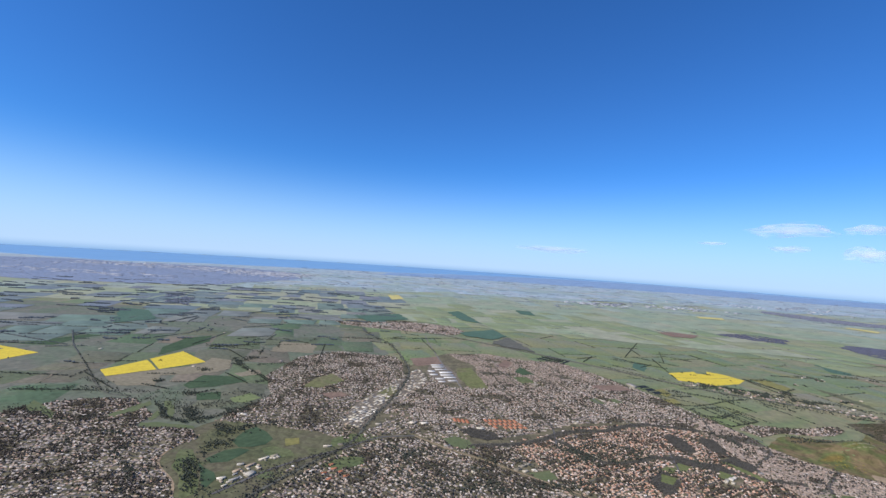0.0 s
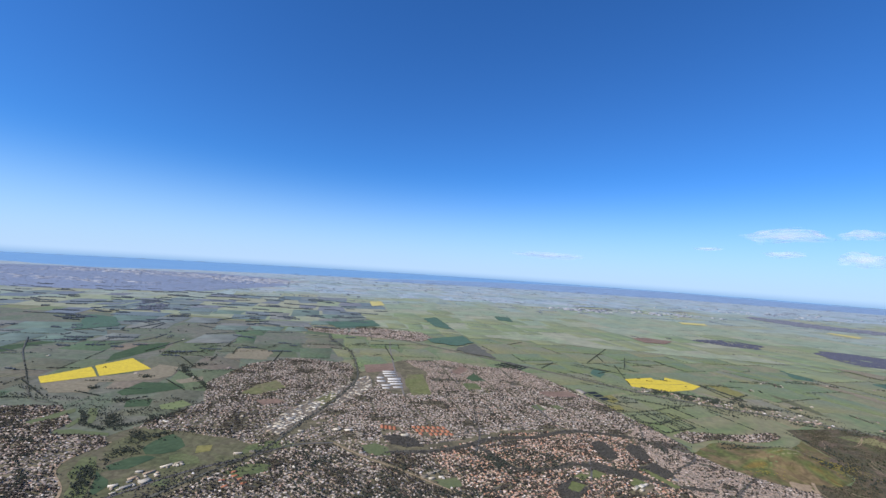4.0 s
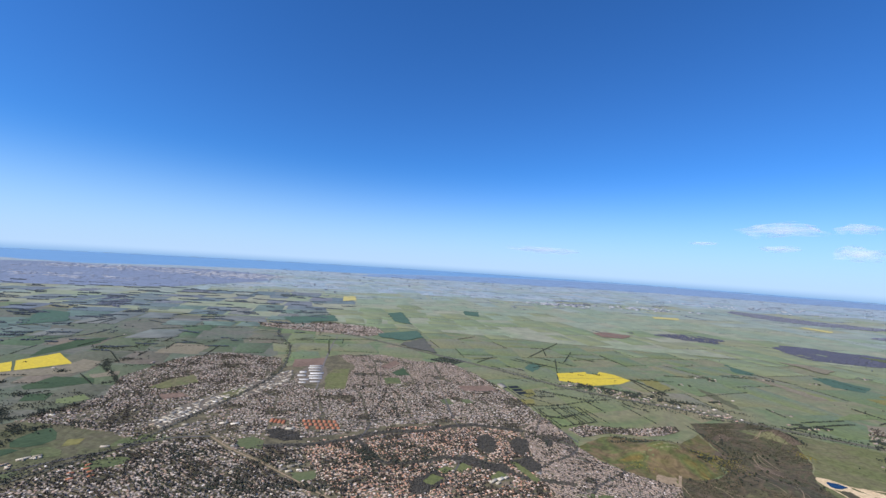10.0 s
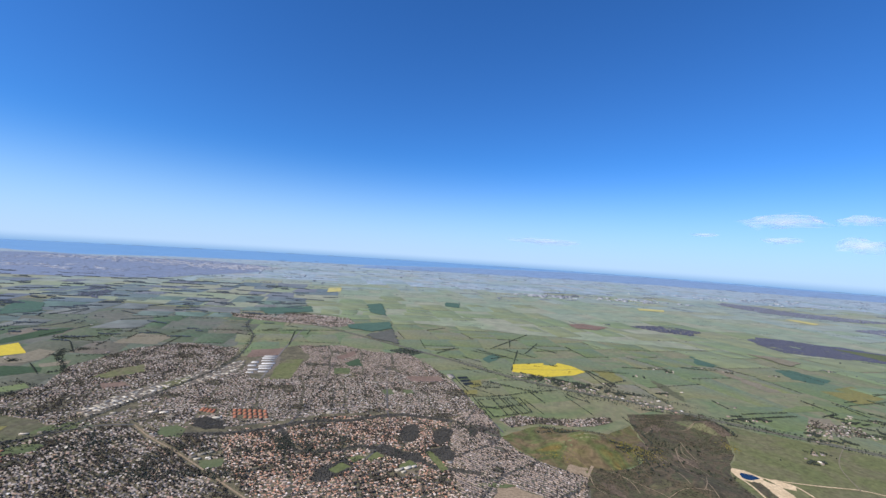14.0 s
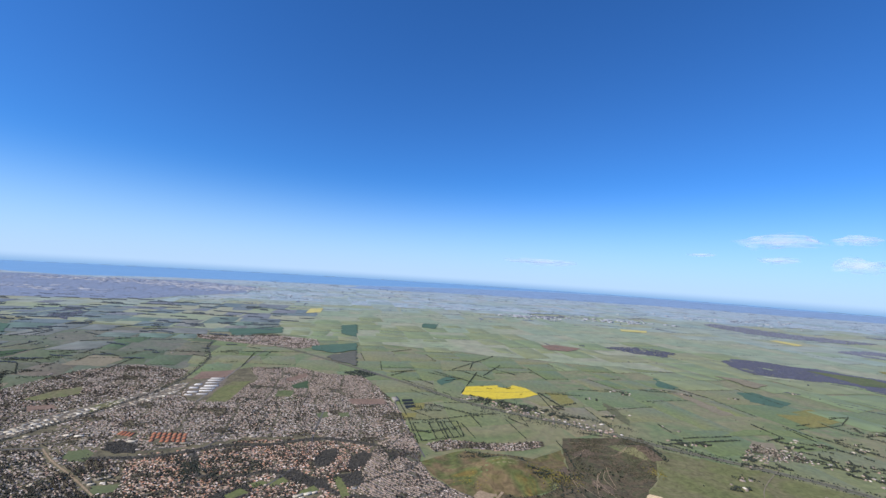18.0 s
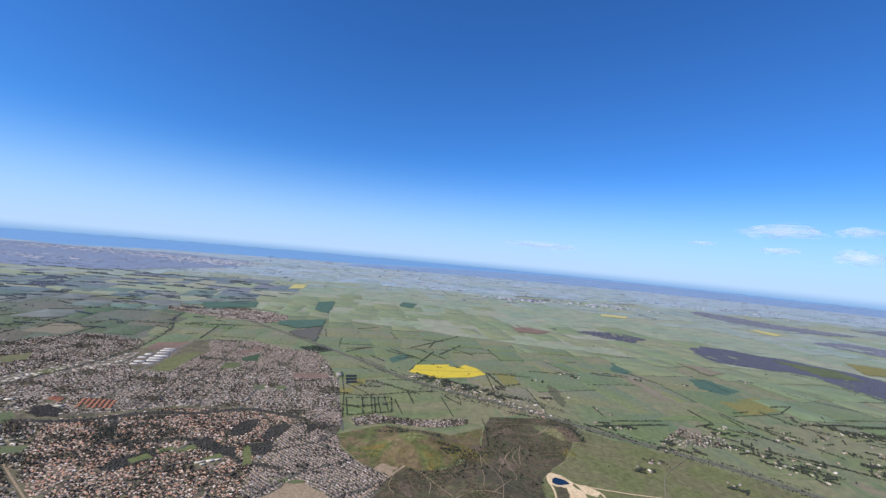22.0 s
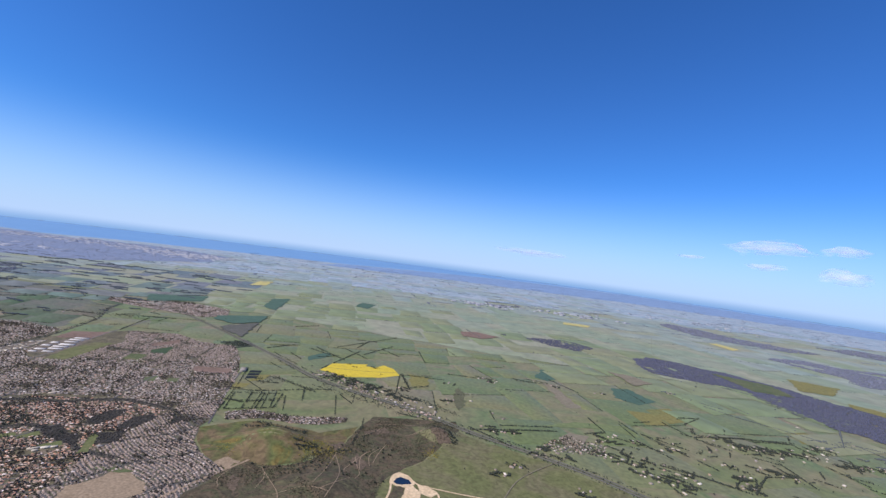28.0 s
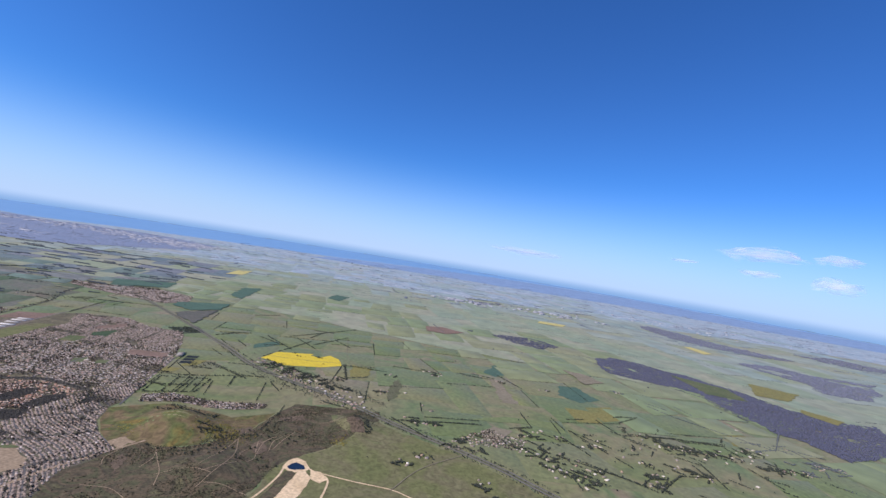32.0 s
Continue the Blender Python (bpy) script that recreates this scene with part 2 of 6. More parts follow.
# Leaves of woods and far trees, blue-grey with haze in the base colour.
M_GUM = material("haze_grey_leaves", [(0.072, 0.080, 0.112), (0.087, 0.092, 0.124), (0.097, 0.100, 0.127)], 0.5, 3.0, pick="island", spread=0.2, spec=0.1)
M_FARLEAF = material("hazed_leaves", [(0.067, 0.083, 0.086), (0.086, 0.098, 0.100), (0.102, 0.109, 0.110)], 0.5, 3.0, pick="island", spread=0.25, spec=0.1)
M_TOWNWOOD = material("wood_leaves", [(0.060, 0.055, 0.048), (0.069, 0.066, 0.057), (0.082, 0.078, 0.067)], 0.5, 3.0, pick="island", spread=0.3, spec=0.1)
# Distant canola: yellow washed out by haze in the base colour.
M_FARBLOOM = material("hazed_bloom", [(0.36, 0.32, 0.12), (0.42, 0.37, 0.14)], 0.02, 0.1, spread=0.12)
# Still paler leaf copies; more distance means more haze painted in.
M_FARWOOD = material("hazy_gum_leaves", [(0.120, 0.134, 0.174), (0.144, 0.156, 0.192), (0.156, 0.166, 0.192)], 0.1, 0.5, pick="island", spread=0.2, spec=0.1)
M_HAZYTREE = material("pale_hazy_leaves", [(0.160, 0.185, 0.220), (0.180, 0.205, 0.235), (0.190, 0.215, 0.240)], 0.1, 0.5, pick="island", spread=0.2, spec=0.1)
# Blue of horizon haze, given to a band of ground as base colour.
M_HAZE_BAND = material("haze_blue_ground", [(0.135, 0.215, 0.335), (0.165, 0.245, 0.360), (0.150, 0.230, 0.345)], 0.004, 0.03, spread=0.2, warp=1.0)
M_HEDGE = material("hedge_leaves", [(0.034, 0.042, 0.032), (0.045, 0.053, 0.040), (0.054, 0.060, 0.047)], 0.5, 3.0, pick="island", spread=0.3, spec=0.1)
# Leaf colour with blue haze mixed in, for the western belts.
M_BLUELEAF = material("haze_blue_leaves", [(0.055, 0.073, 0.088), (0.073, 0.089, 0.103), (0.090, 0.104, 0.114)], 0.3, 2.0, pick="island", spread=0.25, spec=0.1)
M_BARK = material("bark", [(0.1, 0.08, 0.06), (0.16, 0.13, 0.1)], 1.0, 6.0)
MIXED = [(0.159, 0.136, 0.119, 0.000), (0.223, 0.191, 0.159, 0.200), (0.329, 0.259, 0.195, 0.380), (0.263, 0.239, 0.218, 0.500), (0.375, 0.232, 0.158, 0.580), (0.360, 0.313, 0.257, 0.740), (0.440, 0.385, 0.313, 0.920), (0.608, 0.574, 0.521, 1.000)]
TERRA = [(0.186, 0.136, 0.105, 0.000), (0.293, 0.178, 0.123, 0.160), (0.462, 0.225, 0.132, 0.320), (0.435, 0.250, 0.158, 0.460), (0.346, 0.263, 0.203, 0.560), (0.515, 0.374, 0.258, 0.720), (0.374, 0.308, 0.263, 0.820), (0.613, 0.496, 0.385, 0.940), (0.699, 0.622, 0.562, 1.000)]
GREYS = [(0.174, 0.142, 0.116, 0.000), (0.226, 0.183, 0.147, 0.280), (0.279, 0.222, 0.174, 0.520), (0.312, 0.224, 0.162, 0.740), (0.362, 0.294, 0.233, 0.950), (0.551, 0.483, 0.422, 1.000)]
M_ROOF = {k: material("roof_" + k, s, 1.0, 4.0, rough=0.7, pick="island", spread=0.12, spec=0.3) for k, s in (("mixed", MIXED), ("terracotta", TERRA), ("grey", GREYS))}
M_ROOF_ONE = {k: material("tiled_roof_" + k, s, 1.0, 4.0, rough=0.7, pick="object", spread=0.12, spec=0.3) for k, s in (("mixed", MIXED), ("terracotta", TERRA), ("grey", GREYS))}
M_ORANGE = material("orange_tiles", [(0.27, 0.105, 0.055), (0.34, 0.145, 0.08)], 1.0, 4.0, pick="object", spread=0.15)
M_WALL = material("brick_wall", [(0.28, 0.18, 0.13), (0.42, 0.33, 0.26), (0.6, 0.55, 0.48)], 0.3, 4.0, spread=0.15)
M_SHED = material("sheet_metal", [(0.146, 0.130, 0.101), (0.258, 0.223, 0.160), (0.533, 0.479, 0.367), (0.370, 0.323, 0.234), (0.636, 0.588, 0.476), (0.310, 0.223, 0.144), (0.232, 0.227, 0.207), (0.447, 0.403, 0.312)], 0.3, 2.0, rough=0.9, pick="object", spread=0.15, spec=0.03)
M_WHITESHED = material("white_sheet_metal", [(0.340, 0.325, 0.290), (0.560, 0.540, 0.490), (0.450, 0.425, 0.370)], 0.3, 2.0, rough=0.9, pick="object", spread=0.12, spec=0.03)
M_SHEDWALL = material("shed_wall", [(0.288, 0.250, 0.192), (0.368, 0.328, 0.252)], 0.4, 3.0, spread=0.1)
M_SKYLIGHT = material("roof_sheet_clear", [(0.352, 0.336, 0.296), (0.400, 0.384, 0.343)], 0.4, 3.0, rough=0.6, spread=0.08)
# City roofs and suburb ground are dimmed and blued: haze in base colour.
M_CITY = material("hazed_city_block", [(0.239, 0.255, 0.280), (0.303, 0.311, 0.328), (0.383, 0.383, 0.392), (0.479, 0.479, 0.480)], 0.1, 0.5, pick="island", spread=0.1)
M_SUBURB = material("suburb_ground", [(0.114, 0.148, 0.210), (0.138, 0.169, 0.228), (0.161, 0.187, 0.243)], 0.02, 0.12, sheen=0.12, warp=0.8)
M_SEA = material("sea_water", [(0.135, 0.262, 0.420), (0.150, 0.285, 0.445)], 0.003, 0.02, rough=0.5, spec=0.25, spread=0.06)
M_POND = material("pond_water", [(0.008, 0.018, 0.034), (0.011, 0.024, 0.044)], 0.1, 1.0, rough=0.12, spec=0.4, spread=0.1)


# ---- land form and helpers ----
def land(x, y):
    """Height of the land at x, y: a grassed hill, a knoll and a scrubby rise on an otherwise level plain."""
    z = 8.0 * np.exp(-(((x - 222) / 17) ** 2 + ((y - 221) / 11) ** 2))
    z = z + 5.0 * np.exp(-(((x - 306) / 10) ** 2 + ((y - 257) / 8) ** 2))
    z = z + 4.0 * np.exp(-(((x - 258) / 16) ** 2 + ((y - 185) / 16) ** 2))
    return np.where(z < 0.02, 0.0, z)


def inside(px, py, poly):
    """Which points lie in a polygon."""
    px, py = np.asarray(px, float), np.asarray(py, float)
    got = np.zeros(px.shape, bool)
    for (x0, y0), (x1, y1) in zip(poly, poly[1:] + poly[:1]):
        if y0 != y1:
            got ^= ((y0 > py) != (y1 > py)) & (px < (x1 - x0) * (py - y0) / (y1 - y0) + x0)
    return got


def near_line(px, py, line, d):
    """Which points lie within d of a polyline."""
    got = np.zeros(np.shape(px), bool)
    for (x0, y0), (x1, y1) in zip(line, line[1:]):
        k = np.clip(((px - x0) * (x1 - x0) + (py - y0) * (y1 - y0)) / ((x1 - x0) ** 2 + (y1 - y0) ** 2), 0, 1)
        got |= (px - x0 - k * (x1 - x0)) ** 2 + (py - y0 - k * (y1 - y0)) ** 2 < d * d
    return got


def mesh_of(name, verts, faces, mats, slots=None):
    """A mesh from arrays; faces of one length, or a list."""
    me = bpy.data.meshes.new(name)
    verts = np.asarray(verts, np.float32)
    flat = np.concatenate([np.asarray(f, np.int32).ravel() for f in faces]) if isinstance(faces, list) else faces.ravel().astype(np.int32)
    counts = np.array([len(f) for f in faces], np.int32) if isinstance(faces, list) else np.full(len(faces), faces.shape[1], np.int32)
    me.vertices.add(len(verts))
    me.vertices.foreach_set("co", verts.ravel())
    me.loops.add(len(flat))
    me.loops.foreach_set("vertex_index", flat)
    me.polygons.add(len(counts))
    me.polygons.foreach_set("loop_start", np.concatenate([[0], np.cumsum(counts)[:-1]]).astype(np.int32))
    if slots is not None:
        me.polygons.foreach_set("material_index", np.asarray(slots, np.int32))
    for m in mats:
        me.materials.append(m)
    me.update(calc_edges=True)
    return me


def rough_line(poly, step, amp, closed=True):
    """The outline with extra corners and a little waver."""
    out = []
    ends = poly[1:] + poly[:1] if closed else poly[1:]
    for (x0, y0), (x1, y1) in zip(poly, ends):
        n = max(1, int(math.hypot(x1 - x0, y1 - y0) / step))
        for i in range(n):
            k = i / n
            a = amp if i else amp * 0.3
            out.append((x0 + (x1 - x0) * k + random.uniform(-a, a), y0 + (y1 - y0) * k + random.uniform(-a, a)))
    if not closed:
        out.append(poly[-1])
    return out


PATCHES = []


def patch(name, poly, mat, lift, label, category="field", kind="structure", step=6.0, amp=0.0, drape=False, group=""):
    """A flat piece of land with a wavering outline, laid over the land form where it is hilly."""
    pts = rough_line(poly, step, amp) if amp else poly
    PATCHES.append(name)
    lift += 0.0035 * (len(PATCHES) % 11)
    bm = bmesh.new()
    bm.faces.new([bm.verts.new((x, y, 0)) for x, y in pts])
    bmesh.ops.triangulate(bm, faces=bm.faces[:])
    if drape:
        xs, ys = [p[0] for p in pts], [p[1] for p in pts]
        for axis, lo, hi in ((0, min(xs), max(xs)), (1, min(ys), max(ys))):
            for v in np.arange(math.ceil(lo / 3) * 3, hi, 3.0):
                co, no = [0, 0, 0], [0, 0, 0]
                co[axis], no[axis] = v, 1
                bmesh.ops.bisect_plane(bm, geom=bm.verts[:] + bm.edges[:] + bm.faces[:], plane_co=co, plane_no=no)
    for v in bm.verts:
        v.co.z = float(land(v.co.x, v.co.y)) + lift
    bm.normal_update()
    for f in bm.faces:
        if f.normal.z < 0:
            f.normal_flip()
        f.smooth = True
    me = bpy.data.meshes.new(name)
    bm.to_mesh(me)
    bm.free()
    me.materials.append(mat)
    return tagged(new(name, me), label, category, group, kind)


def smooth_path(pts, step=3.0):
    """Catmull-Rom points along a line."""
    p = [np.array(q, float) for q in pts]
    p = [2 * p[0] - p[1]] + p + [2 * p[-1] - p[-2]]
    out = []
    for a, b, c, d in zip(p, p[1:], p[2:], p[3:]):
        n = max(1, int(np.linalg.norm(c - b) / step))
        for i in range(n):
            t = i / n
            out.append(tuple(0.5 * (2 * b + (c - a) * t + (2 * a - 5 * b + 4 * c - d) * t * t + (3 * b - a - 3 * c + d) * t ** 3)))
    out.append(tuple(p[-2]))
    return out


def strip(line, width, lift):
    """Corners and quads of a strip along a line, laid on the land."""
    q = np.array(line)
    t = np.gradient(q, axis=0)
    t /= np.linalg.norm(t, axis=1, keepdims=True) + 1e-9
    n = np.c_[-t[:, 1], t[:, 0]] * width / 2
    a, b = q + n, q - n
    v = np.empty((2 * len(q), 3))
    v[0::2, :2], v[1::2, :2] = a, b
    v[:, 2] = land(v[:, 0], v[:, 1]) + lift
    i = np.arange(len(q) - 1) * 2
    return v, np.c_[i, i + 1, i + 3, i + 2]


def road(name, pts, width, mat, lift, label, category="road", step=3.0):
    v, f = strip(smooth_path(pts, step), width, lift)
    return tagged(new(name, mesh_of(name, v, f, [mat])), label, category, "", "structure")


def scatter(protos, pos, turn, size):
    """Joined copies of small meshes (vertices, faces, slots) at the places given: vertices, faces, slots."""
    V, F, S, base = [], [], [], 0
    which = np.random.randint(0, len(protos), len(pos))
    for k, (pv, pf, ps) in enumerate(protos):
        s = np.where(which == k)[0]
        if not len(s):
            continue
        c, sn = np.cos(turn[s])[:, None], np.sin(turn[s])[:, None]
        x, y, z = (pv[None, :, i] * size[s][:, i][:, None] for i in range(3))
        v = np.stack([x * c - y * sn + pos[s][:, 0:1], x * sn + y * c + pos[s][:, 1:2], z + pos[s][:, 2:3]], -1)
        V.append(v.reshape(-1, 3))
        off = base + np.arange(len(s)) * len(pv)
        for f, sl in zip(pf, ps):
            fa = np.array(f)[None] + off[:, None]
            F.append(fa)
            S.append(np.full(len(s), sl))
        base += len(s) * len(pv)
    V = np.concatenate(V)
    tri = [f if f.shape[1] == 4 else np.c_[f, f[:, :1] * 0 - 1] for f in F]
    F4 = np.concatenate(tri)
    S = np.concatenate(S)
    quads = F4[:, 3] >= 0
    faces = [*F4[quads], *F4[~quads][:, :3]]
    return V, faces, np.concatenate([S[quads], S[~quads]])


# ---- small shapes: houses and trees ----
def box(x0, x1, y0, y1, z0, z1, slot, n=0):
    v = [(x0, y0, z0), (x1, y0, z0), (x1, y1, z0), (x0, y1, z0), (x0, y0, z1), (x1, y0, z1), (x1, y1, z1), (x0, y1, z1)]
    f = [(n, n + 1, n + 5, n + 4), (n + 1, n + 2, n + 6, n + 5), (n + 2, n + 3, n + 7, n + 6), (n + 3, n, n + 4, n + 7)]
    return v, f, [slot] * 4


def hip(x0, x1, y0, y1, z0, z1, slot, n=0, gable=False, eaves=True):
    """A hipped or gabled roof with its ridge along the longer side and a thin eaves edge."""
    lx, ly = x1 - x0, y1 - y0
    if lx >= ly:
        d = 0.02 if gable else ly / 2
        r = [(x0 + d, (y0 + y1) / 2, z1), (x1 - d, (y0 + y1) / 2, z1)]
        f = [(0, 1, 5, 4), (2, 3, 4, 5), (1, 2, 5), (3, 0, 4)]
    else:
        d = 0.02 if gable else lx / 2
        r = [((x0 + x1) / 2, y0 + d, z1), ((x0 + x1) / 2, y1 - d, z1)]
        f = [(1, 2, 5, 4), (3, 0, 4, 5), (0, 1, 4), (2, 3, 5)]
    v = [(x0, y0, z0), (x1, y0, z0), (x1, y1, z0), (x0, y1, z0), *r, (x0, y0, z0 - 0.03), (x1, y0, z0 - 0.03), (x1, y1, z0 - 0.03), (x0, y1, z0 - 0.03)]
    f = [tuple(n + i for i in q) for q in f]
    if not eaves:
        return v[:6], f, [slot] * 4
    f += [(n + 6 + i, n + 6 + (i + 1) % 4, n + (i + 1) % 4, n + i) for i in range(4)]
    return v, f, [slot] * len(f)


def merge(*shapes):
    V, F, S = [], [], []
    for v, f, s in shapes:
        n = len(V)
        V += v
        F += [tuple(i + n for i in q) for q in f]
        S += s
    return np.array(V, float), F, S


E_ = 0.06
HOUSE_A = (merge(box(-.85, .85, -.55, .55, 0, .34, 0), hip(-.85 - E_, .85 + E_, -.55 - E_, .55 + E_, .34, .72, 1, eaves=False)))
HOUSE_B = (merge(box(-.85, .85, -.45, .45, 0, .34, 0), hip(-.85 - E_, .85 + E_, -.45 - E_, .45 + E_, .34, .66, 1, eaves=False), box(.1, .8, -.95, -.3, 0, .34, 0), hip(.1 - E_, .8 + E_, -.95 - E_, .1, .34, .62, 1, eaves=False)))
HOUSE_C = (merge(box(-.7, .7, -.6, .6, 0, .36, 0), hip(-.7 - E_, .7 + E_, -.6 - E_, .6 + E_, .36, .74, 1, gable=True, eaves=False), box(.7, 1.2, -.5, .2, 0, .3, 0), hip(.66, 1.2 + E_, -.55, .25, .3, .48, 1, eaves=False)))
HOUSE_D = (merge(box(-.9, .9, -.4, .4, 0, .34, 0), hip(-.9 - E_, .9 + E_, -.4 - E_, .4 + E_, .34, .64, 1, eaves=False), box(-.9, -.25, -.9, -.3, 0, .34, 0), hip(-.9 - E_, -.25 + E_, -.9 - E_, .1, .34, .6, 1, eaves=False)))
HOUSES = [HOUSE_A, HOUSE_B, HOUSE_C, HOUSE_D]


def lump(cx, cy, cz, rx, rz, seed, slot=0):
    """A ragged leaf clump: a pushed-about icosahedron."""
    g = random.Random(seed)
    p = (1 + 5 ** 0.5) / 2
    base = [(-1, p, 0), (1, p, 0), (-1, -p, 0), (1, -p, 0), (0, -1, p), (0, 1, p), (0, -1, -p), (0, 1, -p), (p, 0, -1), (p, 0, 1), (-p, 0, -1), (-p, 0, 1)]
    v = []
    for b in base:
        k = g.uniform(0.7, 1.25) / 1.902
        v.append((cx + b[0] * k * rx, cy + b[1] * k * rx, cz + b[2] * k * rz))
    f = [(0, 11, 5), (0, 5, 1), (0, 1, 7), (0, 7, 10), (0, 10, 11), (1, 5, 9), (5, 11, 4), (11, 10, 2), (10, 7, 6), (7, 1, 8), (3, 9, 4), (3, 4, 2), (3, 2, 6), (3, 6, 8), (3, 8, 9), (4, 9, 5), (2, 4, 11), (6, 2, 10), (8, 6, 7), (9, 8, 1)]
    return v, f, [slot] * 20


def tuft(cx, cy, cz, rx, rz, seed, slot=0):
    """A small ragged clump for massed foliage: a pushed-about octahedron."""
    g = random.Random(seed)
    turn = g.uniform(0, 1.57)
    ring = [(math.cos(turn + i * 1.571), math.sin(turn + i * 1.571), g.uniform(-0.35, 0.35)) for i in range(4)]
    v = [(cx + x * rx * k, cy + y * rx * k, cz + z * rz) for x, y, z in ring for k in (g.uniform(0.75, 1.25),)]
    v += [(cx + g.uniform(-0.3, 0.3) * rx, cy + g.uniform(-0.3, 0.3) * rx, cz + rz), (cx, cy, cz - rz)]
    return v, [(0, 1, 4), (1, 2, 4), (2, 3, 4), (3, 0, 4), (1, 0, 5), (2, 1, 5), (3, 2, 5), (0, 3, 5)], [slot] * 8


def trunk(h, r, slot):
    v = [(math.cos(a) * r * k, math.sin(a) * r * k, z) for k, z in ((1, 0), (0.6, h)) for a in (0.3, 2.4, 4.5)]
    return v, [(0, 1, 4, 3), (1, 2, 5, 4), (2, 0, 3, 5)], [slot] * 3


def tree_shape(seed, n, trunk_slot=1):
    g = random.Random(seed)
    parts = [trunk(0.6, 0.06, trunk_slot)]
    for i in range(n):
        a, d = g.uniform(0, 6.28), g.uniform(0.1, 0.34)
        parts.append(tuft(math.cos(a) * d, math.sin(a) * d, g.uniform(0.45, 0.85), g.uniform(0.26, 0.4), g.uniform(0.24, 0.36), seed * 31 + i))
    return merge(*parts)


TREES = [tree_shape(3 + i, 3 + i % 2) for i in range(7)]
BUSHES = [merge(tuft(0, 0, 0.4, 0.55, 0.5, 90 + i), tuft(0.3, 0.15, 0.3, 0.4, 0.38, 95 + i)) for i in range(6)]


# ---- ground, sea, plains ----
def grid_lines(spans):
    out = []
    for a, b, s in spans:
        out += list(np.arange(a, b, s))
    return np.array(out + [spans[-1][1]])


gx = grid_lines([(-4900, -1000, 100), (-1000, 180, 59), (180, 340, 2.5), (340, 1000, 60), (1000, 5000, 100)])
gy = grid_lines([(-4900, -500, 100), (-500, 130, 63), (130, 290, 2.5), (290, 1000, 71), (1000, 4900, 100)])
X, Y = np.meshgrid(gx, gy)
Z = land(X, Y)
ids = np.arange(X.size).reshape(X.shape)
quads = np.stack([ids[:-1, :-1], ids[:-1, 1:], ids[1:, 1:], ids[1:, :-1]], -1).reshape(-1, 4)
cx, cy = X.ravel()[quads].mean(1) - 175, Y.ravel()[quads].mean(1)
quads = quads[np.hypot(cx, cy) < 3700]
me = mesh_of("ground", np.c_[X.ravel(), Y.ravel(), Z.ravel()], quads, [M_GROUND])
me.polygons.foreach_set("use_smooth", np.ones(len(quads), bool))
ground = tagged(new("ground", me), "rolling green and olive grassland reaching to the horizon", "ground", "", "structure")

# the coast bends away from left to right; sea lies beyond it
COAST = [(-3200, 1350), (-2300, 1500), (-1650, 1570), (-1250, 1540), (-1040, 1790), (-700, 2000), (-240, 2230), (245, 2710), (900, 3150), (1700, 3200), (2250, 2700), (2900, 2450)]
arc = [(175 + 3690 * math.sin(radians(a)), 3690 * math.cos(radians(a))) for a in range(50, -69, -3)]
patch("water", [(-3230, 1330), (-2300, 1440), (-1000, 1480), (3000, 2350)] + arc, M_SEA, 0.1, "calm blue bay water under the far horizon", "sea")
PLAIN_EDGE = [(-1900, 900), (-900, 850), (-300, 1050), (300, 1150), (900, 1300), (1900, 1250), (3000, 1200)]
# The far plain's blue-grey is haze put into its colour.
patch("heath_plain", rough_line(PLAIN_EDGE, 60, 25, closed=False) + list(reversed(rough_line(COAST, 60, 14, closed=False))), M_HAZY, 0.25, "far plain with blue-grey haze painted into its colour", "plain")

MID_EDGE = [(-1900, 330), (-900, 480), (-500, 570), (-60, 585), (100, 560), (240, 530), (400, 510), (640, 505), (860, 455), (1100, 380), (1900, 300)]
# Haze over the middle distance is in this sheet's colour.
patch("mid_plain", rough_line(MID_EDGE, 40, 6, closed=False) + [p for p in reversed(PLAIN_EDGE[:-1])], M_MID, 0.2, "open farmland plain, its green paled as by haze", "plain")
patch("west_slopes", [(-1900, 300), (-900, 440), (-500, 540), (-220, 560), (-90, 480), (-60, 420), (-40, 380), (-60, 340), (-70, 200), (-60, 90), (-700, 60), (-1900, 100)], M_WEST, 0.012, "grey-olive grazed slopes with worn soil", "pasture", step=30, amp=8)

# ---- outlines of the plan ----
MAIN = [(-107, 212), (-106, 220), (-96, 253), (-115, 291), (-111, 347), (-86, 377), (-35, 370), (-21, 345), (7, 394), (46, 407), (81, 390), (112, 392), (133, 359), (151, 321), (160, 297), (169, 267), (176, 246), (178, 226), (184, 212), (195, 201), (212, 190), (206, 170), (212, 148), (200, 125), (-30, 112), (-63, 140), (-57, 162), (-55, 176), (-38, 183), (-31, 195), (-55, 207), (-82, 211)]
VILLAGE = [(-206, 204), (-202, 217), (-187, 229), (-163, 234), (-139, 213), (-138, 199), (-112, 200), (-104, 192), (-110, 177), (-107, 168), (-91, 154), (-82, 138), (-95, 105), (-190, 100), (-260, 170)]
FAR_TOWN = [(-132, 540), (-97, 540), (-51, 573), (15, 563), (34, 522), (18, 494), (-18, 500), (-75, 507), (-115, 518)]
RIBBON = [(180, 250), (191, 259), (203, 258), (218, 257), (231, 260), (249, 266), (250, 259), (235, 250), (219, 247), (202, 248), (185, 240)]
HAMLET = [(371, 267), (391, 286), (416, 279), (410, 262), (382, 260)]
INDUSTRY = [(-47, 221), (-45, 249), (-38, 271), (-28, 294), (-20, 322), (-12, 336), (-4, 304), (-12, 282), (-23, 256), (-30, 234), (-35, 213)]
INDUSTRY_NORTH = [(-7, 324), (-5, 350), (5, 357), (10, 350), (16, 330), (19, 308), (6, 301)]
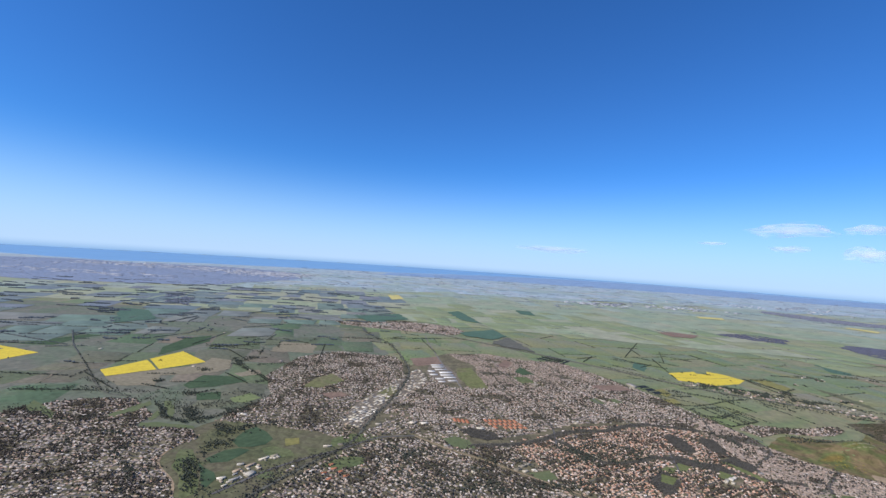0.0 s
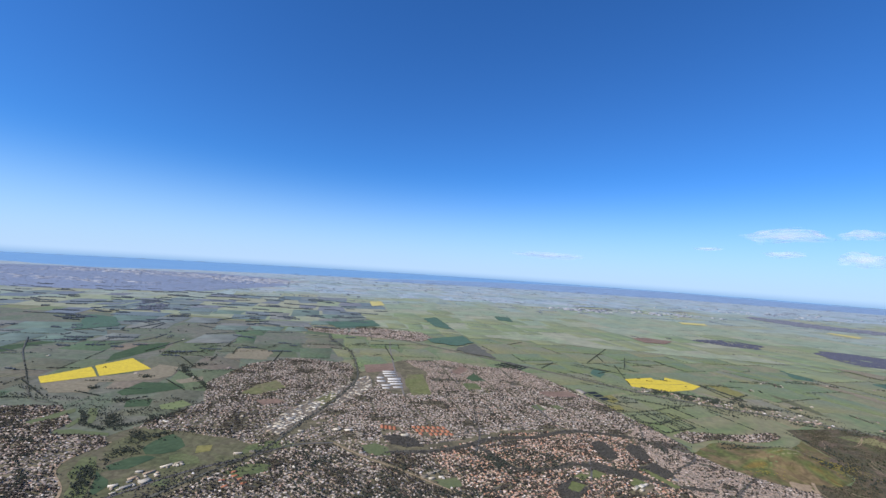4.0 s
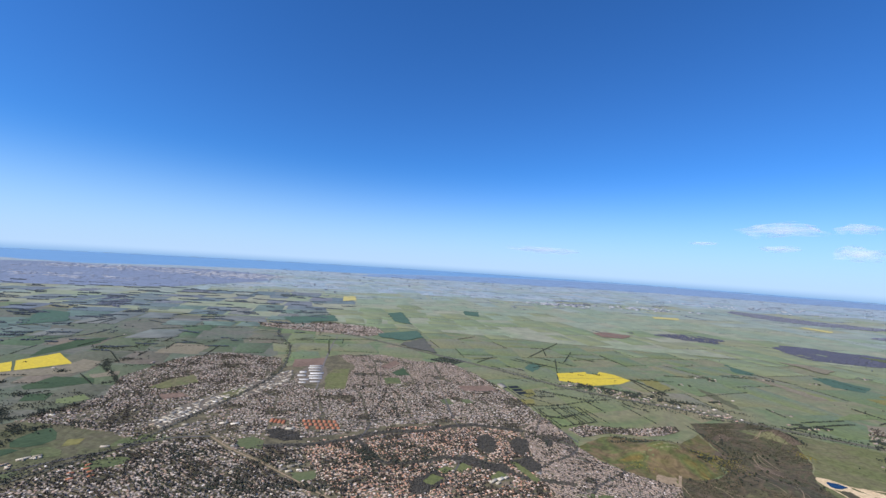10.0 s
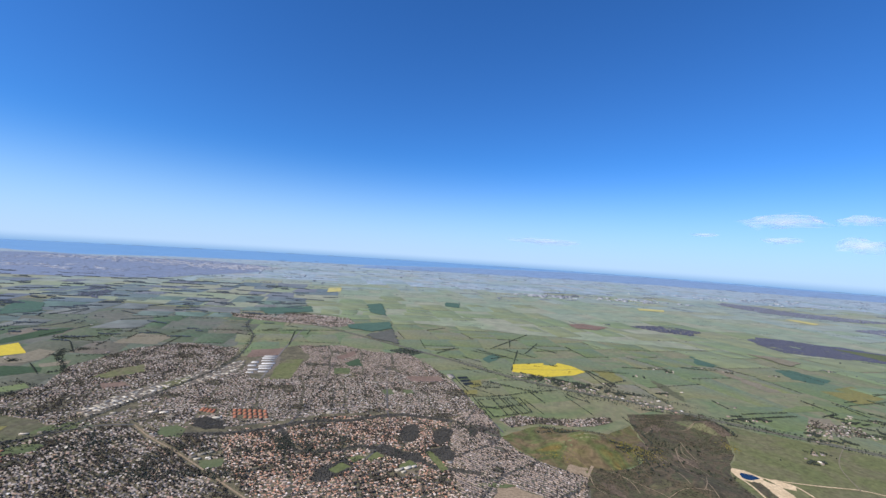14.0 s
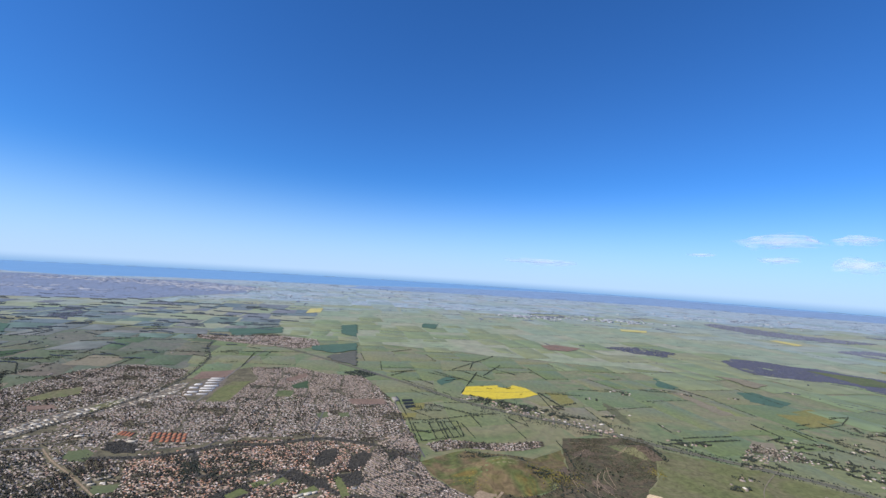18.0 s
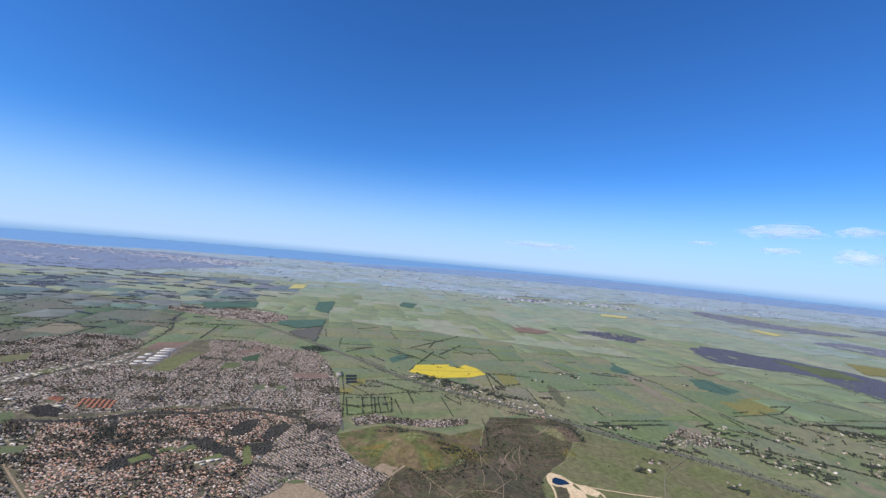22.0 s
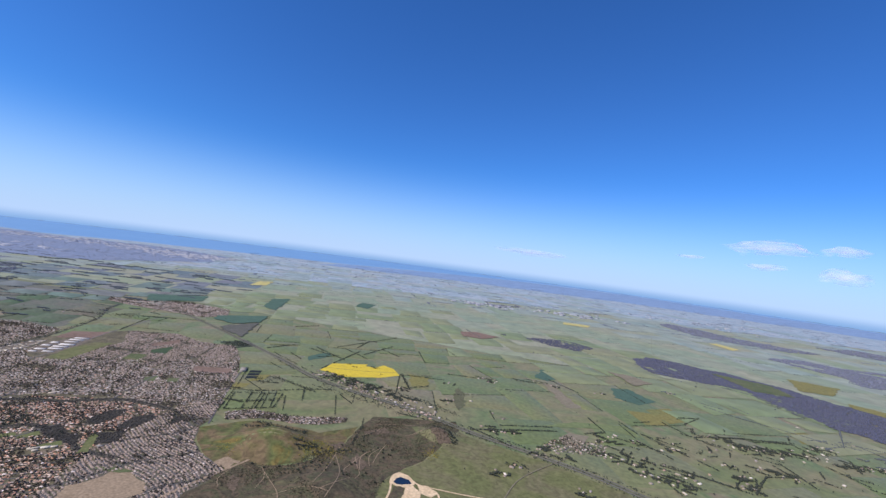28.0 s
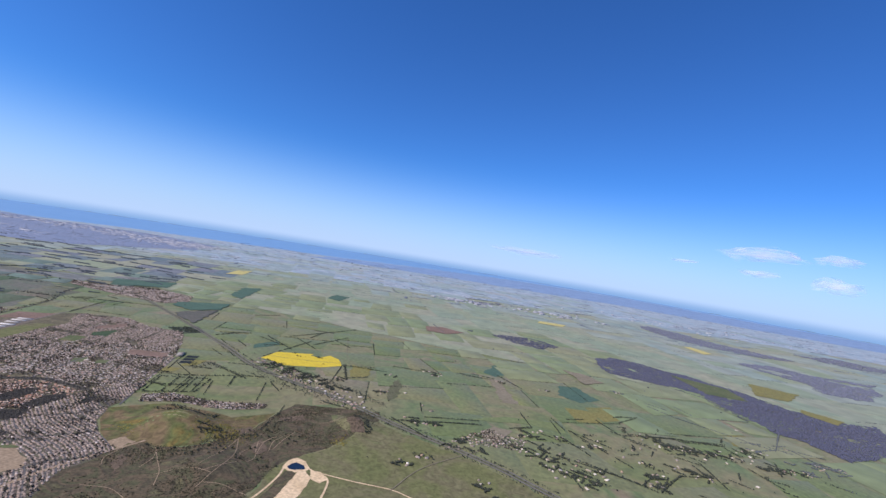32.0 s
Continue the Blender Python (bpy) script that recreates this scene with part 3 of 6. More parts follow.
PADDOCK = [(17, 322), (17, 346), (29, 350), (38, 297), (25, 293)]
OVAL = [(8.8, 202), (5.9, 209), (12, 213), (18.7, 209), (21.5, 201), (16, 199)]
ORANGE_ROWS = [(27, 238), (45, 241), (53, 229), (35, 224)]
ORANGE_BLOCK = [(10, 235), (18, 239), (24, 231), (16, 226)]
WOODS_TOWN = [
    [(141, 226), (147, 235), (152, 230), (151, 218), (146, 212), (143, 213)],
    [(125, 231), (131, 236), (135, 225), (133, 215), (128, 211), (124, 217)],
    [(110, 205), (118, 209), (129, 202), (137, 201), (139, 193), (134, 192), (125, 196), (117, 199), (113, 200)],
    [(160, 233), (164, 238), (166, 231), (163, 223)],
    [(15, 221), (20, 225), (32, 222), (35, 213), (29, 211), (21, 213)],
    [(93, 181), (99, 187), (105, 191), (107, 181), (102, 176), (101, 172), (94, 170)],
    [(138, 206), (150, 212), (154, 201), (147, 194), (141, 198)],
]
CLEARINGS = [[(98, 181), (102, 188), (107, 185), (102, 178)], [(111, 195), (116, 200), (120, 196), (114, 191)], [(127, 188), (132, 195), (136, 191), (130, 185)], [(138, 205), (142, 204), (150, 189), (147, 186)], [(104, 192), (109, 196), (112, 193), (107, 189)]]
CLEARED = [(163, 164), (169, 171), (170, 177), (175, 181), (180, 177), (188, 173), (192, 168), (188, 156), (174, 150), (166, 154)]
ESTATE = [(169, 267), (176, 246), (178, 226), (184, 212), (195, 201), (212, 190), (206, 170), (212, 148), (200, 128), (165, 128), (156, 170), (160, 200), (168, 226), (160, 246)]
CREEK = [(17, 203), (40, 208), (58, 217), (67, 225), (81, 231), (95, 233), (107, 241), (125, 247), (152, 243)]
CREEK_SOUTH = [(60, 219), (66, 214), (73, 202), (81, 195), (98, 199), (108, 205), (125, 199), (136, 195), (144, 190), (164, 187)]
GOLF = [[(-139, 204), (-127, 205), (-113, 204), (-111, 201), (-124, 201), (-136, 200)], [(-146, 233), (-142, 233), (-135, 224), (-128, 211), (-130, 211)], [(-138, 208), (-141, 219), (-137, 217), (-135, 207)], [(-159, 210), (-156, 222), (-153, 231), (-149, 227), (-151, 216), (-155, 207)], [(-203, 213), (-207, 222), (-183, 208), (-178, 200), (-191, 208), (-197, 208)]]
RAIL = [(-88, 500), (-78, 472), (-46, 420), (-24, 348), (-19.6, 311), (-25, 263), (-32, 229), (-37, 197), (-47, 179), (-62, 150), (-70, 120)]
MAIN_ROAD = [(-8, 210), (7, 199), (26, 188), (48, 174), (66, 162), (100, 140)]
HIGHWAY = [(-200, 640), (-55, 535), (48, 461), (158, 376), (203, 337), (244, 314), (284, 297), (327, 271), (364, 252), (395, 234), (421, 215), (520, 150)]
SCRUB = [(264, 274), (318, 283), (320, 270), (300, 225), (291, 214), (283, 200), (281, 170), (285, 120), (198, 120), (203, 170), (212, 190), (218, 200), (226, 199), (236, 201), (243, 206), (249, 221), (256, 229), (260, 260)]
HILL = [(178, 227), (198, 243), (224, 243), (240, 240), (259, 256), (255, 229), (248, 220), (242, 205), (226, 198), (218, 199), (211, 189), (195, 202), (185, 213)]
HAZE_BAND = [(-300, 1900), (400, 2050), (1200, 2080), (2000, 1850), (2900, 1500), (3150, 1900), (2890, 2430), (2250, 2680), (1700, 3180), (900, 3130), (245, 2690), (-240, 2210)]
SUBURBS = [(-1700, 1000), (-1300, 1500), (-1100, 1500), (-900, 1640), (-520, 1560), (-420, 1200), (-480, 900), (-700, 780), (-1100, 760)]

# ---- paddocks ----
TILT15 = radians(15)


def plot(u0, u1, v0, v1, want, out, depth=0):
    """Splits a block of land into paddocks."""
    w, h = u1 - u0, v1 - v0
    c = ((u0 + u1) / 2, (v0 + v1) / 2)
    size = want + 0.035 * max(0, math.hypot(*c) - 300)
    if (max(w, h) < size * random.uniform(0.8, 1.6) and w * h < size * size * 1.3) or depth > 13:
        out.append((u0, u1, v0, v1))
        return
    k = random.uniform(0.36, 0.64)
    if w > h * random.uniform(0.7, 1.3):
        plot(u0, u0 + w * k, v0, v1, want, out, depth + 1)
        plot(u0 + w * k, u1, v0, v1, want, out, depth + 1)
    else:
        plot(u0, u1, v0, v0 + h * k, want, out, depth + 1)
        plot(u0, u1, v0 + h * k, v1, want, out, depth + 1)


plots = []
plot(-1600, 2200, -200, 2400, 42, plots)
plots = np.array(plots)
cu, su = math.cos(TILT15), math.sin(TILT15)
g = 0.1 + 0.0004 * np.abs(plots[:, 2])
corner = np.stack([np.stack([plots[:, a] + ga * g, plots[:, b] + gb * g], -1) for a, b, ga, gb in ((0, 2, 1, 1), (1, 2, -1, 1), (1, 3, -1, -1), (0, 3, 1, -1))], 1)
corner += np.random.normal(0, 3.0, corner.shape)
pw = np.stack([corner[..., 0] * cu - corner[..., 1] * su, corner[..., 0] * su + corner[..., 1] * cu], -1)
mid = pw.mean(1)
keep = land(pw[..., 0], pw[..., 1]).max(1) < 0.01
keep &= ~inside(mid[:, 0], mid[:, 1], MAIN) & (mid[:, 1] < 2000) & (mid[:, 1] > 60)
keep &= ~((mid[:, 0] > 195) & (mid[:, 0] < 330) & (mid[:, 1] < 285))
keep &= np.random.rand(len(keep)) < 0.72
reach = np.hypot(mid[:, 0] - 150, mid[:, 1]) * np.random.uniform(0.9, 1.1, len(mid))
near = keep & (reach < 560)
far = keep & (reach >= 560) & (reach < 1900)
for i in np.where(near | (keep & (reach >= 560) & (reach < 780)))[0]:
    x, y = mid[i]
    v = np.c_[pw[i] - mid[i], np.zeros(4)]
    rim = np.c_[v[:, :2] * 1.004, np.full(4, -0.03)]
    # Paddocks past 560 take the lighter palettes with painted haze.
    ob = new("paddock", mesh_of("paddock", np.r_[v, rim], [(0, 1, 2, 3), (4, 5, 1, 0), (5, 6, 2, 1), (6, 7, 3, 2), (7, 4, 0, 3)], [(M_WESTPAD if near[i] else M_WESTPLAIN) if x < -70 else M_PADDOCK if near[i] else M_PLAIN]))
    ob.location = (x, y, random.uniform(0.02, 0.055) if near[i] else random.uniform(0.235, 0.29))
    tagged(ob, "grazed paddock with worn grass, the farther ones paled as by haze", "paddock", "grazing paddocks")
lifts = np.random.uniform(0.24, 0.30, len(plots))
on_far_plain = mid[:, 1] + np.random.normal(0, 70, len(mid)) > np.interp(mid[:, 0], [p[0] for p in PLAIN_EDGE], [p[1] for p in PLAIN_EDGE])
# Each ring outward gets a paler, bluer palette: haze put into the colour.
for name, s, mat, label in (("river_paddocks", far & (mid[:, 0] < -60) & (reach >= 780) & (reach < 1000), M_WESTFAR, "patchwork of western paddocks, blued as by haze"), ("far_paddocks", far & (mid[:, 0] >= -60) & (reach >= 780) & (reach < 1000), M_PLAIN_OUT, "patchwork of far paddocks on the plain, muted as by haze"), ("outer_paddocks", far & (reach >= 1000) & ~on_far_plain, M_FARPLAIN, "patchwork of outer farmland, haze painted into its pale colours"), ("heath_fields", far & (reach >= 1000) & on_far_plain, M_HAZYPAD, "patchwork of far fields with blue haze in their colours")):
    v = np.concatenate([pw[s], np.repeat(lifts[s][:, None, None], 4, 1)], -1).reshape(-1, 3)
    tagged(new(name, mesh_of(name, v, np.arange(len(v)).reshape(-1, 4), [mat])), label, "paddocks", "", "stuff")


# ---- ground of town, hill, quarry ----
patch("town_ground", MAIN, M_TOWN, 0.06, "mixed lawns, yards and bare soil between houses", "ground", step=8, amp=1.5)
patch("village_ground", VILLAGE, M_TOWN, 0.06, "mixed lawns and yards of an outer suburb", "ground", step=8, amp=1.5)
patch("far_town_ground", FAR_TOWN, M_TOWN, 0.06, "yards and gardens of a small distant town", "ground", step=10, amp=2)
patch("ribbon_ground", RIBBON, M_TOWN, 0.06, "gardens along a row of houses below the hill", "ground", step=6, amp=1, drape=True)
patch("park_ground", [(-107, 212), (-82, 211), (-55, 207), (-31, 195), (-38, 183), (-55, 176), (-57, 162), (-63, 140), (-82, 138), (-91, 154), (-107, 168), (-110, 177), (-104, 192), (-112, 200)], M_PARKLAND, 0.05, "open parkland and paddocks between two suburbs", "park", step=6, amp=1.5)
patch("hill_ground", HILL, M_HILL, 0.05, "bright grassed hillside with yellowing weeds", "hill", step=5, amp=0.8, drape=True)
patch("scrub_ground", SCRUB, M_SCRUB, 0.08, "dark brown scrubland with worn tracks", "scrub", step=5, amp=1.2, drape=True)
# Added sheet that paints the blue haze below the horizon.
patch("far_downs", HAZE_BAND, M_HAZE_BAND, 0.34, "blue band of ground under the far horizon, painted as haze", "hills", step=60, amp=25)
# Haze over the suburbs is part of this ground's colour.
patch("suburb_ground", SUBURBS, M_SUBURB, 0.6, "sprawl of far suburbs near the bay, haze painted into its blue-grey", "ground", step=60, amp=20)
patch("rough_pasture", [(283, 200), (291, 214), (301, 225), (320, 268), (336, 258), (366, 246), (400, 226), (430, 200), (440, 130), (285, 120), (281, 170)], M_ROUGH, 0.06, "rough olive pasture round the quarry", "pasture", step=6, amp=1.5, drape=True)
patch("knoll_ground", [(290, 266), (304, 270), (316, 266), (318, 250), (311, 244), (297, 252)], M_ROUGH, 0.13, "worn grassy knoll beside the highway", "hill", step=4, amp=1.2, drape=True)
patch("eroded_ground", [(218, 180), (217, 188), (222, 185), (225, 173)], M_ERODED, 0.17, "bare eroded soil patch", "scrub", step=1.5, amp=0.9, drape=True)
patch("eroded_ground", [(264, 213), (266, 222), (273, 212), (271, 204)], M_ERODED, 0.17, "worn reddish soil patch", "scrub", step=1.5, amp=0.9, drape=True)
patch("eroded_ground", [(263, 249), (274, 261), (278, 253), (268, 246)], M_ERODED, 0.17, "bare tan soil near the highway", "scrub", step=1.5, amp=0.9, drape=True)
patch("eroded_ground", [(298, 262), (309, 261), (315, 249), (308, 246)], M_ERODED, 0.17, "bare tan crown of the knoll", "scrub", step=1.5, amp=0.9, drape=True)
patch("eroded_ground", [(249, 226), (254, 233), (258, 229), (254, 222)], M_ERODED, 0.17, "scraped soil at the field corner", "scrub", step=1.5, amp=0.9, drape=True)
for w in WOODS_TOWN:
    patch("wood_floor", w, M_FLOOR, 0.09, "dark leaf-strewn floor of a wooded gully", "ground", step=4, amp=1)
for line, wide in ((CREEK, 4.0), (CREEK_SOUTH, 3.0)):
    v, f = strip(smooth_path(line, 3), wide, 0.085)
    tagged(new("creek_bank", mesh_of("creek_bank", v, f, [M_FLOOR])), "dark wooded creek bank winding through the town", "ground", "", "structure")
for p in GOLF:
    patch("fairway", p, M_OVAL, 0.13, "mown green fairway between houses and trees", "fairway", step=3, amp=0.8)
patch("gully_ground", [(-105, 180), (-100, 181), (-93, 172), (-87, 161), (-80, 150), (-84, 146), (-92, 159), (-100, 167)], M_PARK, 0.12, "dark green grassed gully in the park", "park", step=3, amp=0.7)

# quarry: pale rim, pond, cut face and haul roads
road("quarry_rim", [(281, 165), (285, 178), (287, 192), (286.5, 203), (289, 209), (294, 207), (298, 202), (304, 199), (309, 195), (310, 180), (309, 165)], 0.9, M_SAND, 0.2, "pale sandy haul road round the quarry pond", step=1.5)
patch("quarry_rim_bank", [(286, 199), (286, 206), (289, 210), (294, 208), (298, 202), (296, 198), (290, 197)], M_SAND, 0.16, "pale sandy bank of the quarry pond", "bank", step=2, amp=0.4, drape=True)
patch("quarry_pond", [(287.6, 200.5), (288.6, 204), (290.5, 205.6), (294.5, 204), (296.2, 201), (292, 199.2), (289, 199)], M_POND, 0.24, "small dark blue quarry pond with a sandy rim", "pond", step=1.5, amp=0.2, drape=True)
patch("quarry_face", [(292.5, 186), (293.5, 197), (296, 201), (301, 195), (301, 182), (300, 168), (292, 168)], M_SAND, 0.18, "bare cream quarry face of broken sandstone", "quarry", step=3, amp=0.8, drape=True)
patch("quarry_pit", [(287.5, 186), (288, 196.5), (291, 198), (293.5, 196), (293, 186), (291, 172), (286, 172)], M_SCRUB, 0.19, "dark floor of the quarry pit", "quarry", step=2, amp=0.5, drape=True)
patch("quarry_yard", [(299, 201), (304, 201), (309, 196), (306, 192), (300, 195)], M_SAND, 0.17, "trampled sandy yard of the quarry", "quarry", step=2, amp=0.5, drape=True)
road("quarry_road", [(304, 200), (321, 198), (338, 197), (346, 194), (365, 186)], 0.7, M_SAND, 0.2, "narrow pale gravel road leaving the quarry")
for pts in ([(226, 197), (234, 187), (241, 178), (245, 169)], [(255, 218), (261, 203), (263, 189), (261, 171)], [(265, 219), (268, 210), (271, 202), (270, 196)], [(278, 236), (276, 226), (275, 215)], [(292, 255), (298, 259), (305, 265)], [(220, 163), (231, 164), (240, 160)], [(261, 174), (270, 176), (281, 174)], [(262, 244), (268, 250), (273, 258)], [(255, 226), (255, 206), (255, 193), (254, 184)], [(273, 230), (267, 218), (263, 203), (265, 202)], [(214, 193), (213, 183), (216, 178)], [(228, 195), (231, 188), (231, 180)], [(287, 252), (294, 255), (302, 263)], [(271, 228), (268, 219), (270, 206)], [(276, 232), (272, 222), (274, 211)], [(268, 262), (280, 266), (292, 268)], [(262, 268), (271, 268), (278, 270)], [(240, 176), (250, 181), (262, 180)], [(268, 196), (263, 187), (258, 180)]):
    road("track", pts, 0.3, M_DIRT, 0.22, "worn pale dirt track through scrub", "track", 2.0)
road("estate_track", [(218, 201), (214, 194), (209, 184), (202, 170), (197, 152), (195, 130)], 1.3, M_DIRT, 0.24, "sandy track between the estate and the scrub", "track", 2.0)
patch("house_lots", [(204, 195), (208, 201), (215, 199), (212, 191)], M_DIRT, 0.22, "sandy new house lots below the hill", "ground", step=1.5, amp=0.8, drape=True)
patch("cleared_lot", CLEARED, M_DIRT, 0.1, "cleared building lots of pale soil", "ground", step=3, amp=1.0)
patch("estate_ground", ESTATE, M_ESTATE, 0.08, "lawns, driveways and bare soil of a new estate", "ground", step=5, amp=1.2)

# ---- crops ----
CANOLA = "flowering bright yellow canola field"
patch("canola_field", [(-360, 326), (-329, 321), (-288, 309), (-292, 285), (-320, 268)], M_CANOLA, 0.1, CANOLA + " beside a farm lane", kind="", step=8, amp=0.5, group="canola fields")
patch("canola_field", [(-219, 279), (-209, 309), (-188, 288), (-206, 267)], M_CANOLA, 0.1, CANOLA + " split by a hedge", kind="", step=8, amp=0.4, group="canola fields")
patch("canola_field", [(-209, 312), (-202, 340), (-169, 314), (-187, 289)], M_CANOLA, 0.1, CANOLA + " beyond a hedge", kind="", step=8, amp=0.4, group="canola fields")
patch("canola_field", [(207, 380), (237, 392), (236, 386), (244, 384), (251, 396), (261, 389), (266, 379), (240, 370), (205, 366)], M_CANOLA, 0.1, CANOLA + " with notched upper edge", kind="", step=6, amp=0.5, group="canola fields")
patch("canola_field", [(205, 365), (240, 369), (266, 378), (269, 371), (254, 357), (224, 346), (214, 353), (203, 356)], M_CANOLA, 0.1, CANOLA + " beside the highway houses", kind="", step=6, amp=0.5, group="canola fields")
# The three far canola fields use the bloom with painted haze.
patch("canola_field", [(-116, 934), (-93, 953), (-75, 872), (-96, 844)], M_FARBLOOM, 0.7, CANOLA + " far out on the plain, paled as by haze", kind="", group="canola fields")
patch("canola_field", [(856, 901), (879, 913), (893, 861), (862, 835)], M_FARBLOOM, 0.7, CANOLA + " on the far plain past the woods, paled as by haze", kind="", group="canola fields")
patch("canola_field", [(560, 930), (618, 930), (600, 893), (548, 893)], M_FARBLOOM, 0.7, CANOLA + ", a thin far strip paled as by haze", kind="", group="canola fields")
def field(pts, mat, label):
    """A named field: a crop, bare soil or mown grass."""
    # Crops beyond 375 swap to the copy with haze painted in.
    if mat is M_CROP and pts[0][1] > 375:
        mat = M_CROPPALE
    name = "crop_field" if mat in (M_CROP, M_CROPPALE, M_SOIL, M_DARKFIELD) else "grass_field"
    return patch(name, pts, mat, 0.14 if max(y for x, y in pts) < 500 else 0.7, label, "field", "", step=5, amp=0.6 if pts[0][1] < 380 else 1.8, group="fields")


field([(-395, 528), (-356, 521), (-310, 466), (-330, 432)], M_CROP, "blue-green young crop field")
field([(25, 513), (72, 553), (82, 509), (62, 481), (32, 494)], M_CROP, "dark green crop field behind the small town")
field([(61, 470), (83, 502), (99, 428), (78, 441), (59, 457)], M_DARKFIELD, "dark fallow field beside the highway")
field([(13, 702), (33, 728), (61, 601), (34, 621)], M_CROP, "long blue-green crop field")
field([(476, 428), (493, 432), (506, 400), (482, 382), (466, 396)], M_CROP, "green crop field, paled as by haze")
field([(413, 466), (439, 479), (442, 451), (409, 421), (399, 429)], M_CROP, "green crop field on the open plain")
field([(-88, 191), (-88, 203), (-85, 208), (-78, 203), (-72, 196), (-73, 190), (-77, 187), (-83, 186)], M_CROP, "rounded deep green playing field")
field([(-91, 174), (-87, 182), (-82, 185), (-77, 184), (-78, 180), (-81, 173), (-87, 171)], M_CROP, "green sports field in the park")
field([(181, 389), (193, 416), (200, 404), (186, 379)], M_CROP, "narrow dark green crop strip")
field([(589, 477), (622, 498), (635, 481), (614, 460)], M_CROP, "blue-green crop field by the woods")
field([(-23, 368), (1, 381), (6, 356), (-16, 344)], M_SOIL, "freshly ploughed brown field")
field([(326, 636), (353, 649), (386, 630), (356, 598), (330, 601)], M_SOIL, "reddish bare field on the plain")
field(PADDOCK, M_ROUGH, "open grassed paddock beside the warehouses")
field(OVAL, M_OVAL, "mown green sports oval")
field([(-67, 165), (-64, 169), (-60, 167), (-59, 162.5), (-64, 162)], M_OVAL, "pale green school oval")
field([(42, 181), (52, 184), (54, 177), (46, 174)], M_OVAL, "green school field beside the main road")
field([(64, 347), (72, 364), (80, 342), (69, 338)], M_CROP, "green field in the new estate")
field([(118, 290), (124, 293), (127, 285), (121, 283)], M_OVAL, "small green sports ground")
field([(60, 330), (72, 334), (75, 318), (64, 314)], M_PARK, "grassed reserve among houses")
field([(-70, 262), (-58, 268), (-50, 262), (-62, 255)], M_SOIL, "bare brown slope below houses")
field([(483, 371), (510, 384), (516, 357), (489, 342)], M_WEEDY, "yellowing pasture with weeds")
field([(604, 371), (620, 366), (618, 347), (590, 338)], M_WEEDY, "yellowing field near the woods")
field([(498, 501), (521, 492), (535, 468), (508, 449)], M_TAN, "reddish tan bare field")
field([(662, 574), (717, 545), (712, 497), (667, 498)], M_PARK, "pale green field beside the wood")
field([(790, 608), (845, 588), (786, 533), (749, 539)], M_WEEDY, "yellow-green strip along the wood")
field([(775, 503), (803, 477), (777, 456), (763, 480)], M_WEEDY, "yellow-green clearing in the woods")
field([(403, 411), (413, 412), (422, 350), (408, 346)], M_TAN, "pale tan stubble field")
field([(-145, 400), (-112, 398), (-105, 364), (-140, 360)], M_TAN, "pale brown ploughed field")
field([(-323, 329), (-320, 348), (-305, 379), (-289, 397), (-301, 357), (-299, 332), (-310, 330)], M_CROP, "blue-green crop field at the river flats")
field([(-172, 327), (-155, 323), (-145, 301), (-150, 290), (-177, 276), (-167, 256), (-187, 252), (-205, 266), (-187, 287), (-168, 306)], M_TAN, "brown grazed slope below the canola")
field([(-138, 248), (-126, 253), (-120, 241), (-131, 237)], M_CROP, "dark green paddock by the creek")
field([(-116, 244), (-109, 254), (-100, 248), (-104, 239), (-111, 238)], M_GREEN, "rounded green paddock at the town edge")
field([(-137, 291), (-125, 304), (-119, 294), (-129, 285)], M_TAN, "pale tan ploughed paddock")
field([(-91, 170), (-82, 164), (-79, 160), (-79, 154), (-81, 154)], M_CROP, "dark green school paddock")
field([(-73, 186), (-69, 189), (-61, 187), (-57, 182), (-63, 179), (-69, 181)], M_PARK, "mown green field beside the school")
field([(-67, 197), (-61, 199), (-59, 193), (-64, 190)], M_WEEDY, "pale green sports field")
patch("burnt_ground", [(316, 338), (320, 362), (326, 346), (325, 318), (320, 306), (317, 322)], M_VERGE, 0.14, "dark patch on the pasture", "ground", step=2, amp=1.3)
field([(164, 322), (174, 326), (174, 313), (166, 305)], M_WEEDY, "yellow-green paddock at the town edge")
field([(171, 264), (181, 274), (185, 258), (174, 250)], M_GREEN, "bright green house paddock")
field([(-119, 594), (-61, 642), (-41, 592), (-93, 552)], M_CROP, "emerald crop strip behind the small town")
field([(143, 804), (170, 802), (167, 737), (142, 747)], M_CROP, "far blue-green crop strip")
field([(51, 361), (62, 388), (68, 377), (60, 357)], M_SOIL, "reddish earth of new house lots")

field([(-211, 324), (-207, 344), (-203, 381), (-214, 405), (-228, 388), (-224, 348)], M_CROP, "broad green crop field on the river flat")
field([(-153, 260), (-153, 283), (-128, 284), (-121, 276), (-135, 261), (-146, 255)], M_CROP, "rounded green pasture near the creek")
field([(-84, 273), (-82, 290), (-74, 306), (-61, 291), (-73, 273)], M_ROUGH, "olive grassed slope between houses")
field([(-45, 191), (-46, 200), (-40, 207), (-29, 209), (-23, 204), (-35, 198)], M_PARK, "mown green school grounds")
field([(-44, 175), (-37, 184), (-28, 185), (-27, 178), (-37, 172)], M_PARK, "green reserve beside the link road")
field([(-36, 269), (-28, 289), (-22, 272), (-28, 260)], M_ROUGH, "grass strip beside the railway")
field([(160, 178), (168, 180), (181, 180), (174, 177)], M_PARK, "green reserve beside the cleared lots")
for p in CLEARINGS:
    field(p, M_CLEARING, "grassed clearing between wooded gullies")
field([(160, 300), (170, 302), (170, 293), (162, 289)], M_WEEDY, "yellowing paddock beside the town edge")
